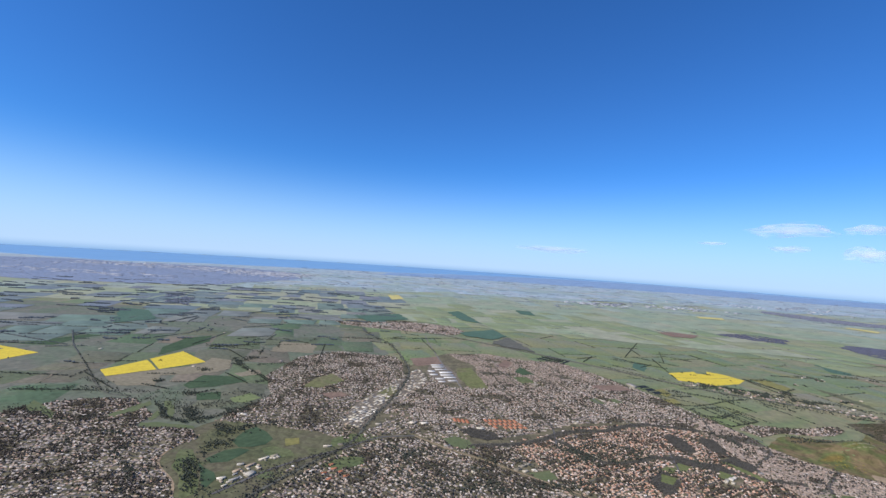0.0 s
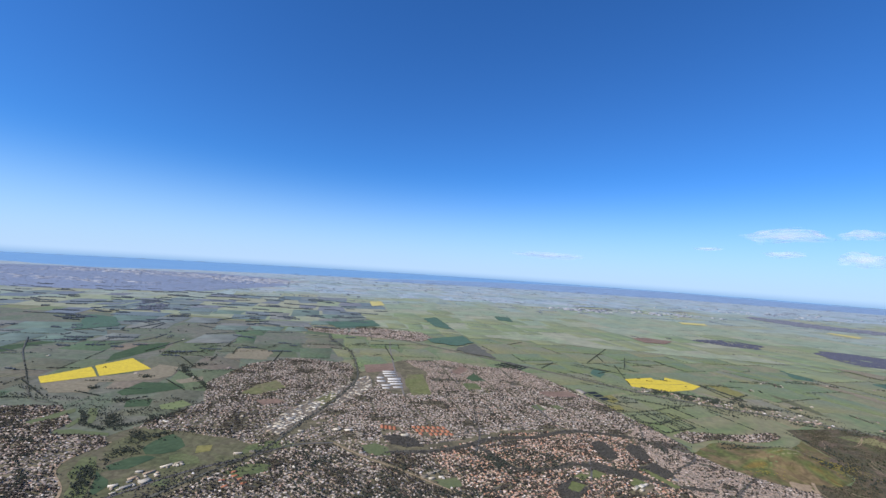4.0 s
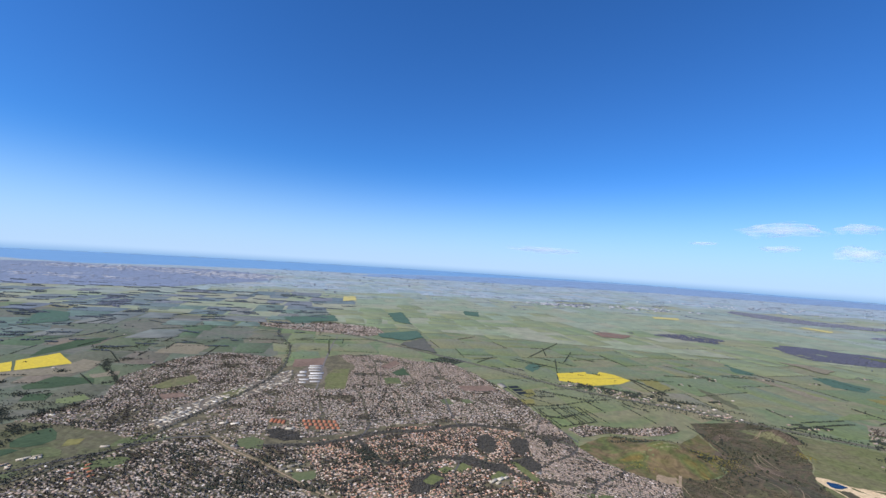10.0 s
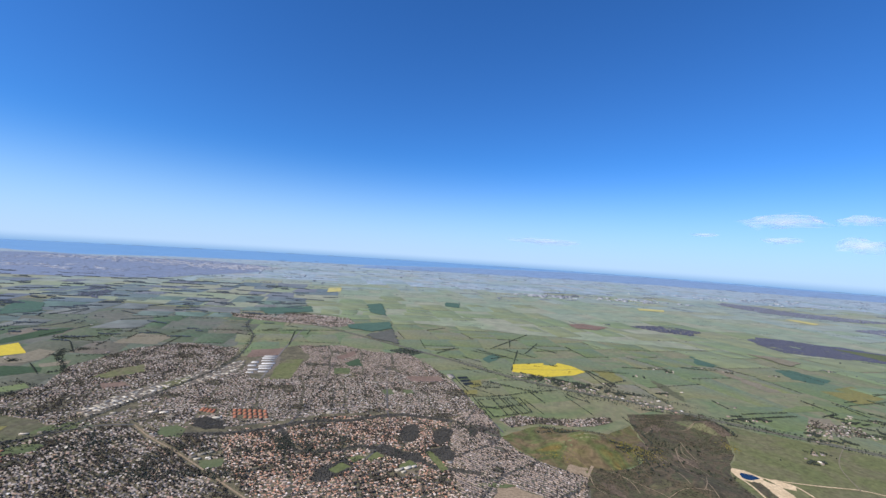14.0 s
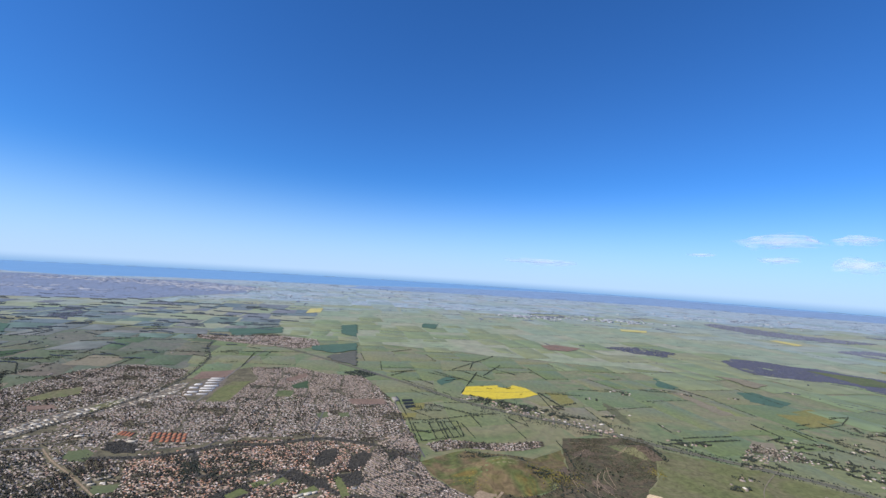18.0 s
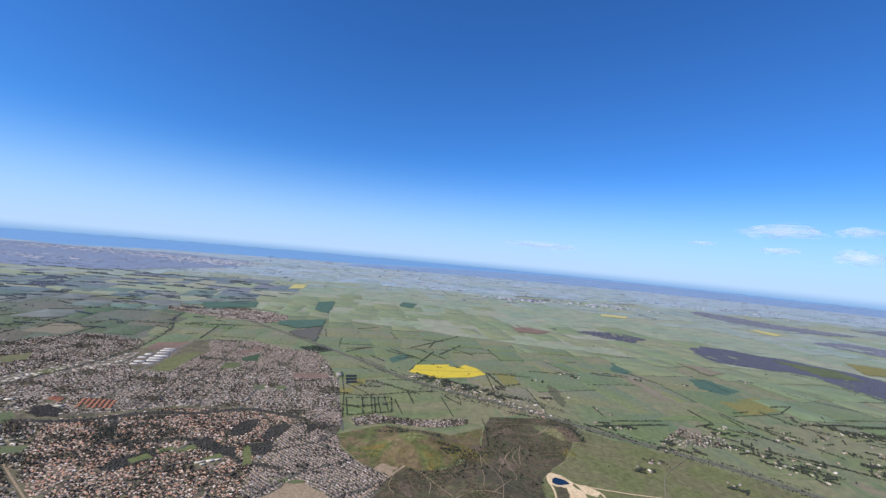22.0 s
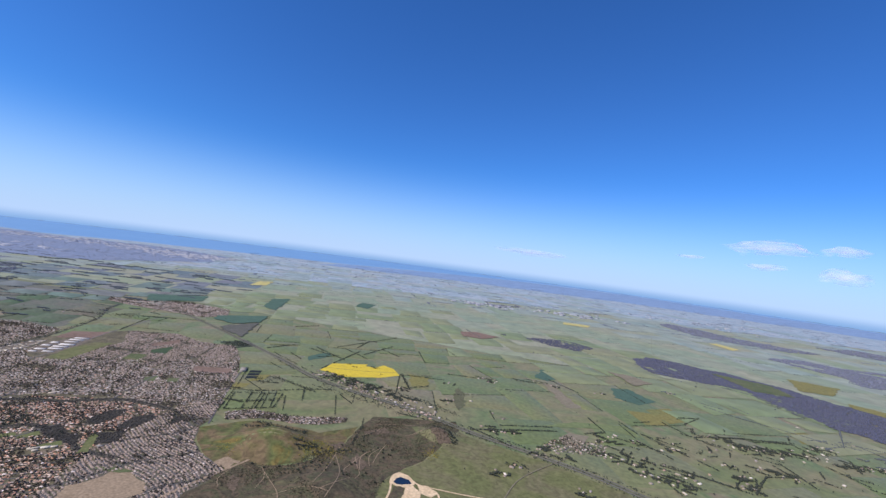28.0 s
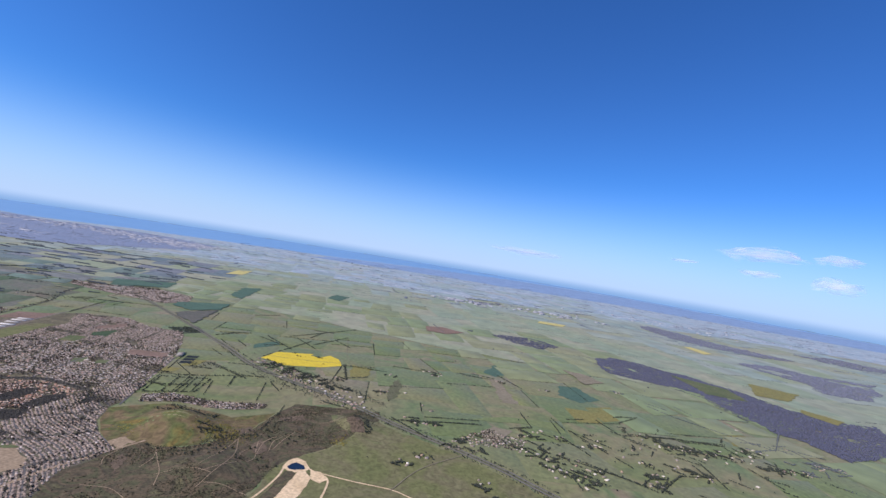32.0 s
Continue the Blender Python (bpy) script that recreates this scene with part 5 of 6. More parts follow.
FARMS = [(352, 392), (412, 404), (454, 403), (338, 281), (343, 277), (366, 252), (381, 254), (342, 223), (410, 264), (440, 292), (426, 256), (464, 289), (492, 297), (492, 273), (495, 260), (451, 250), (313, 368), (314, 323), (288, 314), (276, 336), (353, 280), (393, 659), (583, 607), (538, 439)]
for x, y in FARMS:
    for i in range(rng.randint(2, 4)):
        rows_building(x + rng.uniform(-5, 5), y + rng.uniform(-4, 4), rng.uniform(0, 180), rng.uniform(1.2, 2.4), rng.uniform(0.9, 1.4), rng.choice((M_SHED, M_SHED, M_ROOF_ONE["grey"])), "farmstead building with pale roof among trees", "farmhouse", "house", "farm buildings")

# ---- trees, hedges and woods ----
tree_at = []


def belt(x, y, turn, length, wide):
    """A short closed belt of trees round a yard or along a lane."""
    n = int(length * (4 + 5 * wide))
    u, v = np.random.uniform(-length / 2, length / 2, n), np.random.normal(0, wide, n)
    c, k = math.cos(radians(turn)), math.sin(radians(turn))
    tree_at.append(np.c_[x + u * c - v * k, y + u * k + v * c, np.random.uniform(0.55, 1.0, n)])


for x, y in FARMS:
    for i in range(rng.randint(2, 4)):
        belt(x + rng.uniform(-5, 5), y + rng.uniform(-3, 3), rng.choice((-30, 15, 60, 105)) + rng.uniform(-10, 10), rng.uniform(3, 8), rng.uniform(0.2, 0.6))


def hedge(*pts, gap=0.3, wide=0.12, skip=0.1, tall=0.7):
    """A line of trees along a field edge."""
    for (x0, y0), (x1, y1) in zip(pts, pts[1:]):
        n = max(2, int(math.hypot(x1 - x0, y1 - y0) / gap))
        k = np.random.rand(int(n * (1 - skip)))
        tree_at.append(np.c_[x0 + (x1 - x0) * k + np.random.normal(0, wide, len(k)), y0 + (y1 - y0) * k + np.random.normal(0, wide, len(k)), np.random.uniform(0.75, 1.35, len(k)) * tall * (1.05 if wide > 0.6 else 1.0)])


hedge((452, 309), (476, 291))
hedge((442, 261), (480, 244))
hedge((496, 319), (539, 331), (579, 332))
hedge((628, 498), (670, 463))
hedge((554, 408), (569, 387), (626, 342))
hedge((604, 334), (628, 345), (664, 389))
hedge((644, 349), (649, 324))
hedge((483, 342), (492, 320))
hedge((517, 330), (527, 314))
hedge((492, 250), (510, 266), (532, 271))
hedge((478, 246), (493, 263))
hedge((572, 297), (578, 272))
hedge((536, 293), (534, 258))
hedge((442, 325), (444, 300))
hedge((327, 275), (384, 292))
hedge((326, 279), (350, 259))
hedge((506, 361), (524, 364), (502, 345))
hedge((457, 333), (472, 339))
hedge((203, 439), (233, 409))
hedge((178, 427), (214, 395))
hedge((226, 424), (248, 476))
hedge((240, 455), (261, 435))
hedge((214, 449), (219, 485))
hedge((123, 512), (145, 536))
hedge((136, 412), (160, 427))
hedge((101, 410), (123, 400))
hedge((172, 308), (187, 310))
hedge((410, 430), (432, 394))
hedge((414, 298), (424, 302))
hedge((337, 402), (358, 396))
hedge((386, 416), (408, 412))
hedge((278, 470), (288, 424))
hedge((443, 295), (453, 278), (456, 272))
hedge((435, 241), (437, 227))
hedge((577, 329), (580, 315))
hedge((595, 313), (605, 304))
hedge((337, 662), (355, 607))
hedge((271, 371), (282, 336))
hedge((275, 374), (308, 375))
hedge((195, 440), (246, 526))
hedge((205, 486), (231, 488))
hedge((162, 396), (178, 380))
hedge((188, 393), (206, 408))
hedge((167, 269), (181, 267))
hedge((162, 289), (170, 290))
hedge((311, 396), (353, 397))
hedge((372, 411), (396, 408))
hedge((343, 314), (345, 298))
hedge((348, 289), (386, 299))
hedge((278, 285), (301, 280))
hedge((138, 400), (156, 428))
hedge((220, 435), (203, 360))
hedge((234, 304), (246, 290))
hedge((420, 330), (422, 316))
hedge((172, 421), (198, 406))
hedge((208, 304), (214, 283))
hedge((-367, 358), (-291, 336))
hedge((-321, 376), (-279, 387))
hedge((-209, 364), (-209, 420))
hedge((-172, 354), (-142, 324))
hedge((-233, 298), (-203, 306))
hedge((-222, 271), (-184, 245))
hedge((-187, 398), (-165, 422))
hedge((-90, 321), (-105, 400))
hedge((-101, 436), (-67, 442))
hedge((-50, 449), (4, 468))
hedge((149, 390), (160, 379))
hedge((-155, 251), (-176, 257))
hedge((-189, 555), (-150, 523))
hedge((-208, 455), (-178, 488))
hedge((-258, 372), (-240, 408))
hedge((-265, 260), (-226, 263))
hedge((-231, 234), (-188, 242))
hedge((-141, 244), (-131, 256))
hedge((-143, 291), (-118, 271))
hedge((-108, 596), (-67, 649))
hedge((269, 370), (272, 326))
hedge((-188, 360), (-159, 382))
hedge((-150, 412), (-121, 400))
hedge((-247, 552), (-224, 609))
hedge((-289, 458), (-286, 505))
hedge((-465, 516), (-402, 524))
hedge((-402, 406), (-360, 407))
hedge((66, 205), (77, 204), (90, 192), (106, 190), (116, 190), gap=0.3, wide=1.6)
hedge((-33, 189), (-12, 172), (5, 158), gap=0.3, wide=2.5)
hedge((-19, 197), (2, 179), (19, 168), gap=0.3, wide=1.6)
hedge((70, 292), (80, 252), (77, 227), gap=0.8, wide=0.9)
hedge((154, 245), (161, 227), (164, 215), gap=0.3, wide=1.4)
hedge((41, 344), (52, 288), gap=0.8, wide=0.7)
hedge((87, 309), (97, 265), (112, 249), gap=0.8, wide=0.8)
hedge((67, 314), (64, 247), (55, 222), gap=0.8, wide=0.9)
hedge((-16, 198), (-16, 176), (-8, 164), (10, 167), gap=0.3, wide=2.2)
hedge((30, 193), (47, 185), (64, 193), (79, 200), gap=0.3, wide=1.5)
hedge((64, 204), (84, 198), (105, 204), gap=0.3, wide=1.6)
hedge((-49, 159), (-45, 172), (-30, 190), gap=0.3, wide=1.8)
hedge((-153, 176), (-154, 193), (-134, 190), gap=0.3, wide=1.0)
hedge((-105, 145), (-110, 159), (-129, 175), (-124, 180), gap=0.3, wide=1.0)
hedge((-208, 212), (-180, 206), (-152, 204), gap=0.3, wide=2.2)
hedge((-98, 174), (-87, 158), (-77, 148), gap=0.3, wide=2.4)
hedge((-97, 203), (-82, 212), (-63, 212), gap=0.3, wide=2.0)
hedge((63, 194), (79, 202), (101, 206), gap=0.3, wide=1.6)
hedge((121, 188), (129, 205), (141, 202), gap=0.3, wide=1.8)
hedge(*RAIL, gap=0.6, wide=1.5)
hedge((30, 161), (21, 182), (30, 191), gap=0.14, wide=2.0)
hedge((10, 162), (20, 167), (31, 166), gap=0.14, wide=2.0)
hedge((31, 166), (44, 171), (56, 170), (66, 174), gap=0.14, wide=2.0)
hedge((-11, 182), (-8, 193), (3, 192), gap=0.14, wide=2.0)
hedge((60, 210), (72, 197), (78, 190), gap=0.14, wide=2.0)
hedge((66, 205), (86, 215), (104, 208), gap=0.14, wide=2.0)
hedge((-95, 165), (-93, 185), (-98, 205), gap=0.25, wide=3.0)
hedge((-330, 385), (-288, 338), (-240, 292), (-189, 243), (-167, 236), gap=0.9)
hedge((-230, 236), (-190, 242), (-150, 246), (-110, 252), gap=0.5, wide=2.5)
hedge((-135, 225), (-118, 232), (-108, 240), gap=0.25, wide=3.0)
hedge((-160, 236), (-140, 232), (-122, 215), gap=0.3, wide=3.0)
for side, g, w in ((4.2, 0.4, 0.6), (-4.2, 0.45, 0.6), (0, 1.4, 0.2)):
    hedge(*[(x + 0.5 * side, y + 0.86 * side) for x, y in HIGHWAY[3:11]], gap=g, wide=w, skip=0.55)
hedge((205, 346), (230, 332), (262, 312), gap=0.3, wide=2.2)
hedge((222, 348), (262, 330), (300, 310), (318, 296), gap=0.3, wide=2.2)
hedge((215, 318), (255, 300), (292, 284), gap=0.4, wide=3.5)
hedge((180, 322), (200, 312), (216, 302), gap=0.3, wide=1.2)
hedge((175, 287), (190, 294), (213, 307), (228, 312), gap=0.4, wide=0.3)
for p, q in (((184, 289), (191, 259)), ((188, 291), (196, 261)), ((192, 295), (200, 265)), ((201, 287), (209, 263)), ((161, 310), (184, 291)), ((160, 357), (176, 344)), ((241, 267), (232, 301)), ((246, 293), (244, 307)), ((259, 269), (261, 252)), ((231, 239), (234, 230)), ((180, 266), (202, 284)), ((164, 294), (175, 250)), ((151, 337), (164, 294))):
    hedge(p, q, gap=0.4, wide=0.12, tall=0.6)
hedge((-157, 331), (-141, 310), (-121, 292), (-110, 281), (-116, 274), gap=0.18, wide=1.2)
hedge((-117, 210), (-109, 217), (-102, 224), (-100, 240), gap=0.15, wide=1.5)
hedge((-103, 207), (-93, 199), (-91, 202), (-89, 209), gap=0.12, wide=1.5)
hedge((-97, 172), (-90, 162), (-85, 152), gap=0.12, wide=1.6)
hedge((-147, 228), (-140, 222), (-133, 212), (-118, 207), gap=0.15, wide=0.8)
hedge((-128, 226), (-122, 215), (-112, 208), gap=0.12, wide=1.6)
for x, y, r in ((-190, 366, 3.0), (-171, 265, 1.2), (-141, 247, 1.8), (-159, 294, 2.0), (-144, 314, 1.6), (-122, 218, 2.0), (-105, 226, 2.0), (-92, 187, 1.6), (-144, 335, 2.0)):
    tree_at.append(np.c_[np.random.normal(x, r * 1.4, 60), np.random.normal(y, r, 60), np.random.uniform(0.6, 1.1, 60)])
hedge((-48, 454), (-35, 465))
hedge((-21, 406), (-14, 413))
hedge((-17, 455), (0, 393), gap=0.4)
hedge((-68, 428), (-50, 423))
hedge((-36, 482), (-21, 477))
hedge((370, 406), (407, 408), gap=0.6)
rg = random.Random(11)
for i in range(46):
    k = rg.random()
    belt(202 + 82 * k + rg.uniform(-4, 4), 352 - 38 * k + rg.uniform(-6, 5), -28 + rg.choice((0, 0, 90)) + rg.uniform(-12, 12), rg.uniform(3, 9), rg.choice((0.25, 0.5, 0.9)))
CLUMPS = [(421, 286, 5, 5), (426, 262, 7, 5), (430, 246, 6, 5), (372, 262, 4, 3), (518, 321, 6, 4), (528, 310, 6, 3), (545, 313, 9, 3), (567, 313, 8, 3), (597, 330, 9, 4), (485, 248, 5, 4), (444, 237, 4, 3), (384, 213, 4, 3), (520, 272, 7, 4), (591, 303, 9, 3), (617, 305, 8, 3), (648, 323, 9, 4)]
for x, y, sx, sy in CLUMPS:                                 # dark groves round farm clusters
    for i in range(int(sx * 1.6)):
        belt(x + rg.gauss(0, sx), y + rg.gauss(0, sy), rg.choice((-32, -32, 18, 58)) + rg.uniform(-8, 8), rg.uniform(3, 9), rg.choice((0.2, 0.3, 0.9)))
    for i in range(int(sx)):
        rows_building(x + rg.gauss(0, sx), y + rg.gauss(0, sy), rg.uniform(0, 180), rg.uniform(1.1, 2.0), rg.uniform(0.8, 1.2), rg.choice((M_SHED, M_SHED, M_ROOF_ONE["mixed"])), "pale-roofed farm building in a dark grove", "farmhouse", "house", "farm buildings")
hedge((444, 264), (483, 240), gap=0.3)
hedge((500, 323), (582, 336), gap=0.35)
hedge((485, 240), (510, 267), gap=0.3)
hedge((452, 310), (470, 280), gap=0.3)
hedge((444, 330), (449, 309), gap=0.3)
hedge((407, 295), (424, 304), (420, 327), gap=0.35)
hedge((501, 356), (527, 367), gap=0.4)
hedge((359, 285), (387, 292), gap=0.35)
hedge((473, 277), (480, 265), gap=0.3)
hedge((540, 326), (574, 334), wide=1.0, gap=0.3)
hedge((584, 331), (593, 317), gap=0.3)
hedge((528, 286), (530, 263), gap=0.35)
hedge((556, 417), (571, 405), gap=0.4)
hedge((587, 422), (593, 401), gap=0.4)
hedge((634, 353), (666, 343), gap=0.4)
hedge((270, 377), (280, 341), (296, 352), gap=0.35, wide=0.6)
hedge((304, 272), (312, 266), (316, 249), gap=0.2, wide=0.9)
for k in (0.0, 0.35, 0.62, 1.0):                            # small hedged lots at the town edge
    hedge((169 + 29 * k, 281 + 9 * k), (177 + 25 * k, 253 + 12 * k), gap=0.36, wide=0.2, skip=0.25)
for k in (0.0, 0.5, 1.0):
    hedge((169 + 8 * k, 281 - 28 * k), (198 + 4 * k, 290 - 25 * k), gap=0.36, wide=0.2, skip=0.25)
hedge((199, 235), (212, 236), (228, 227), gap=0.25, wide=1.3)
hedge((234, 215), (245, 220), gap=0.25, wide=0.4)
hedge((232, 234), (233, 238), gap=0.2, wide=0.5)
hedge((260, 231), (261, 258), gap=0.5, wide=0.4)
hedge((147, 311), (146, 329), gap=0.6, wide=0.8)
hedge((-147, 311), (-146, 329), (-134, 338), gap=0.3, wide=2.0)
hedge((-133, 315), (-115, 325), (-92, 318), gap=0.5, wide=1.0)
BELT = [(420, 225), (520, 190), (660, 300), (640, 360), (480, 335), (425, 300)]
for i in range(120):                                        # short shelter belts between small farms
    x, y = rg.uniform(415, 660), rg.uniform(190, 360)
    a, l = radians(rg.choice((-32, -32, 18, 58)) + rg.uniform(-6, 6)), rg.uniform(5, 17)
    if inside([x], [y], BELT)[0]:
        hedge((x, y), (x + l * math.cos(a), y + l * math.sin(a)), gap=0.35, wide=rg.choice((0.2, 0.3, 0.8)))
for i in range(46):                                         # shelter belts on the western slopes
    x, y = rg.uniform(-420, -90), rg.uniform(235, 520)
    a, l = radians(rg.choice((14, 14, 100, -20)) + rg.uniform(-10, 10)), rg.uniform(8, 34)
    if not inside([x], [y], MAIN)[0]:
        hedge((x, y), (x + l * math.cos(a), y + l * math.sin(a)), gap=0.45, wide=rg.choice((0.25, 0.4, 1.5)))
hedge((204, 243), (214, 238), (229, 229), gap=0.2, wide=1.5)
hedge((244, 207), (249, 214), (253, 222), gap=0.14, wide=2.6, tall=0.5)
hedge((232, 218), (244, 222), gap=0.3, wide=0.3)
hedge((318, 262), (317, 250), (312, 244), gap=0.8, wide=0.8)
hedge((240, 214), (256, 222), (262, 230), gap=0.35, wide=2.5)
hedge((255, 206), (245, 200), (236, 196), gap=0.4, wide=3.5)
hedge((262, 236), (270, 252), gap=0.6, wide=0.6)
hedge((218, 238), (228, 236), (234, 228), gap=0.7, wide=2.0)
hedge((345, 233), (352, 236), (356, 231), gap=0.35, wide=1.5)
hedge((95, 402), (100, 396), (110, 404), (118, 398), (106, 392), gap=0.25, wide=2.2)
hedge((166, 312), (180, 322), (176, 306), gap=0.4, wide=2.5)
hedge((-20, 445), (-40, 450), (-100, 438), gap=0.7, wide=3.0)

wood_at = []
for poly in WOODS_TOWN:
    p = np.array(poly)
    lo, hi = p.min(0) - 6, p.max(0) + 6
    q = np.random.uniform(lo, hi, (int((hi - lo).prod() * 4.2), 2))
    c = p.mean(0)
    k = np.array([1.0 + 0.45 * noise.noise((x * 0.16, y * 0.16, 7)) for x, y in q])[:, None]
    z = c + (q - c) / k
    q = q[inside(z[:, 0], z[:, 1], poly)]
    wood_at.append(q)
for line, wide, n in ((CREEK, 1.2, 950), (CREEK_SOUTH, 1.2, 800), (RAIL[4:], 1.3, 420), ([(-75, 150), (-60, 172), (-40, 190), (-25, 205)], 1.3, 300), ([(-64, 138), (-60, 158), (-58, 172)], 3.0, 320)):
    pts = np.array(smooth_path(line, 0.5))
    q = pts[np.random.randint(0, len(pts), n)] + np.random.normal(0, wide, (n, 2))
    wood_at.append(q)
q = np.random.uniform((116, 206), (170, 241), (1500, 2))
wood_at.append(q[np.array([noise.noise((x * 0.1, y * 0.1, 21)) for x, y in q]) > 0.05])
q = np.concatenate(wood_at)
for p in CLEARINGS:
    q = q[~inside(q[:, 0], q[:, 1], p)]
sz = np.random.uniform(0.38, 0.8, (len(q), 1)) * np.array([[1.2, 1.2, 0.62]])
v, f, sl = scatter(TREES, np.c_[q, np.full(len(q), 0.06)], np.random.uniform(0, 6.28, len(q)), sz)
tagged(new("gully_trees", mesh_of("gully_trees", v, f, [M_TOWNWOOD, M_BARK], sl)), "dense grey-brown gum trees along gullies and creek", "trees", "", "stuff")
s = np.random.rand(len(plots)) < 0.4                      # tree lines along some paddock edges
for (a, b, c, d), here, m in zip(pw, near & s, mid):
    if here and m[1] > 230:
        if random.random() < 0.55:
            hedge(tuple(a), tuple(b), gap=0.42, wide=0.13, skip=0.25, tall=0.6)
        elif random.random() < 0.6:
            hedge(tuple(b), tuple(c), gap=0.42, wide=0.13, skip=0.25, tall=0.6)
far_lines = np.random.rand(len(plots)) < 0.5
for (a, b, c, d), here, m in zip(pw, far & far_lines, mid):
    if here and m[1] < 1300:
        hedge(tuple(a), tuple(b), gap=1.1, wide=0.3, skip=0.3, tall=0.55)
lone = np.random.uniform((-350, 200), (650, 560), (180, 2))
lone = lone[~inside(lone[:, 0], lone[:, 1], MAIN) & ~inside(lone[:, 0], lone[:, 1], VILLAGE)]
tree_at.append(np.c_[lone, np.random.uniform(0.7, 1.3, len(lone))])
sc = np.random.uniform((206, 130), (322, 284), (42000, 2))
sc = sc[inside(sc[:, 0], sc[:, 1], SCRUB)]
dens = np.array([noise.noise((x * 0.045, y * 0.045, 0)) + 0.5 * noise.noise((x * 0.16, y * 0.16, 3)) for x, y in sc])
sc = sc[np.random.rand(len(sc)) < np.clip(0.16 + 1.5 * dens, 0.02, 0.9)]
sc = np.c_[sc, np.random.uniform(0.16, 0.55, len(sc))]
gd = np.concatenate(garden)
gd = np.c_[gd[:, :2], np.random.uniform(0.5, 1.15, len(gd))]
ta = np.concatenate(tree_at)
CROPS = [[(-360, 326), (-329, 321), (-288, 309), (-292, 285), (-320, 268)], [(-219, 279), (-202, 340), (-169, 314), (-206, 267)], [(207, 380), (251, 396), (269, 371), (254, 357), (203, 356)]]
for c in CROPS:
    ta = ta[~inside(ta[:, 0], ta[:, 1], c)]
spots = []
for x, y, r, n in ((228, 378, 1.6, 14), (244, 383, 2.2, 30), (222, 384, 1.2, 10), (254, 366, 0.8, 6), (-200, 309, 0.8, 6)):
    spots.append(np.c_[np.random.normal(x, r, n), np.random.normal(y, r * 0.8, n), np.random.uniform(0.5, 0.9, n)])
ta = np.concatenate([ta, *spots])
def plant(name, at, shapes, mat, label):
    pos = np.c_[at[:, :2], land(at[:, 0], at[:, 1]) + 0.05]
    grow = at[:, 2] * np.where(np.hypot(pos[:, 0] - 175, pos[:, 1]) > 600, 1.5, 1.0)
    sz = np.c_[grow, grow, grow * np.random.uniform(0.8, 1.2, len(at))]
    v, f, sl = scatter(shapes, pos, np.random.uniform(0, 6.28, len(at)), sz)
    tagged(new(name, mesh_of(name, v, f, [mat, M_BARK], sl)), label, "trees", "", "stuff")


west = []                                                   # belts of trees along western creeks, blued with painted haze
for i in range(230):
    x, y = rg.uniform(-760, -60), rg.uniform(290, 900)
    if not inside([x], [y], MAIN)[0] and not any(inside([x], [y], c)[0] for c in CROPS):
        l, w = rg.uniform(6, 24) * (0.5 + y / 600), rg.uniform(0.5, 1.6) * (0.6 + y / 900)
        n = int(l * (2.5 + w))
        a, bow = radians(rg.uniform(-18, 30)), rg.uniform(-0.25, 0.25)
        u = np.random.uniform(-l / 2, l / 2, n)
        w = w * (1 - (2 * u / l) ** 2) + 0.2
        v = bow * u * u / l * 2 + np.random.normal(0, 1, n) * w
        west.append(np.c_[x + u * math.cos(a) - v * math.sin(a), y + u * math.sin(a) + v * math.cos(a), np.random.uniform(0.7, 1.25, n)])
west = np.concatenate(west)
for c in CROPS:
    west = west[~inside(west[:, 0], west[:, 1], c)]
west = west[~inside(west[:, 0], west[:, 1], MAIN)]
plant("scrub_bushes", sc, BUSHES, M_SCRUBLEAF, "low dark scrub bushes on the brown slope")
plant("creek_trees", west, BUSHES, M_BLUELEAF, "belts of trees along western creeks, leaves blued as by haze")
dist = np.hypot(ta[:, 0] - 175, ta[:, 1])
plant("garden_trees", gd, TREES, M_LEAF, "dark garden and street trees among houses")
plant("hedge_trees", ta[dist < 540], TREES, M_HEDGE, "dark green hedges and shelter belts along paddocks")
# Beyond 540 the hedge trees switch to leaves with painted haze.
plant("far_trees", ta[dist >= 540], BUSHES, M_FARLEAF, "tree lines and clumps on far paddocks, leaves greyed as by haze")

# single trees near the camera's way
for k in range(3):
    crown = merge(*[lump(math.cos(i * 2.4) * 0.28, math.sin(i * 2.4) * 0.28, 0.5 + 0.06 * i, 0.3, 0.27, 200 + 9 * k + i) for i in range(7)])
    first = new("tree")
    part("trunk", trunk(0.6, 0.06, 0), [M_BARK], first)
    part("crown", crown, [M_LEAF_TREE], first)
    tagged(first, "dark green leafy tree on open ground", "tree", "single trees")
    for i in range(12):
        x, y = random.uniform(212, 283), random.uniform(192, 240)
        while inside([x], [y], HILL)[0]:
            x, y = random.uniform(212, 283), random.uniform(192, 240)
        if i == 0:
            first.matrix_basis = pose(x, y, float(land(x, y)), 0, 0, 40 * k)
        else:
            copy_thing(first, pose(x, y, float(land(x, y)), 0, 0, random.uniform(0, 360)))

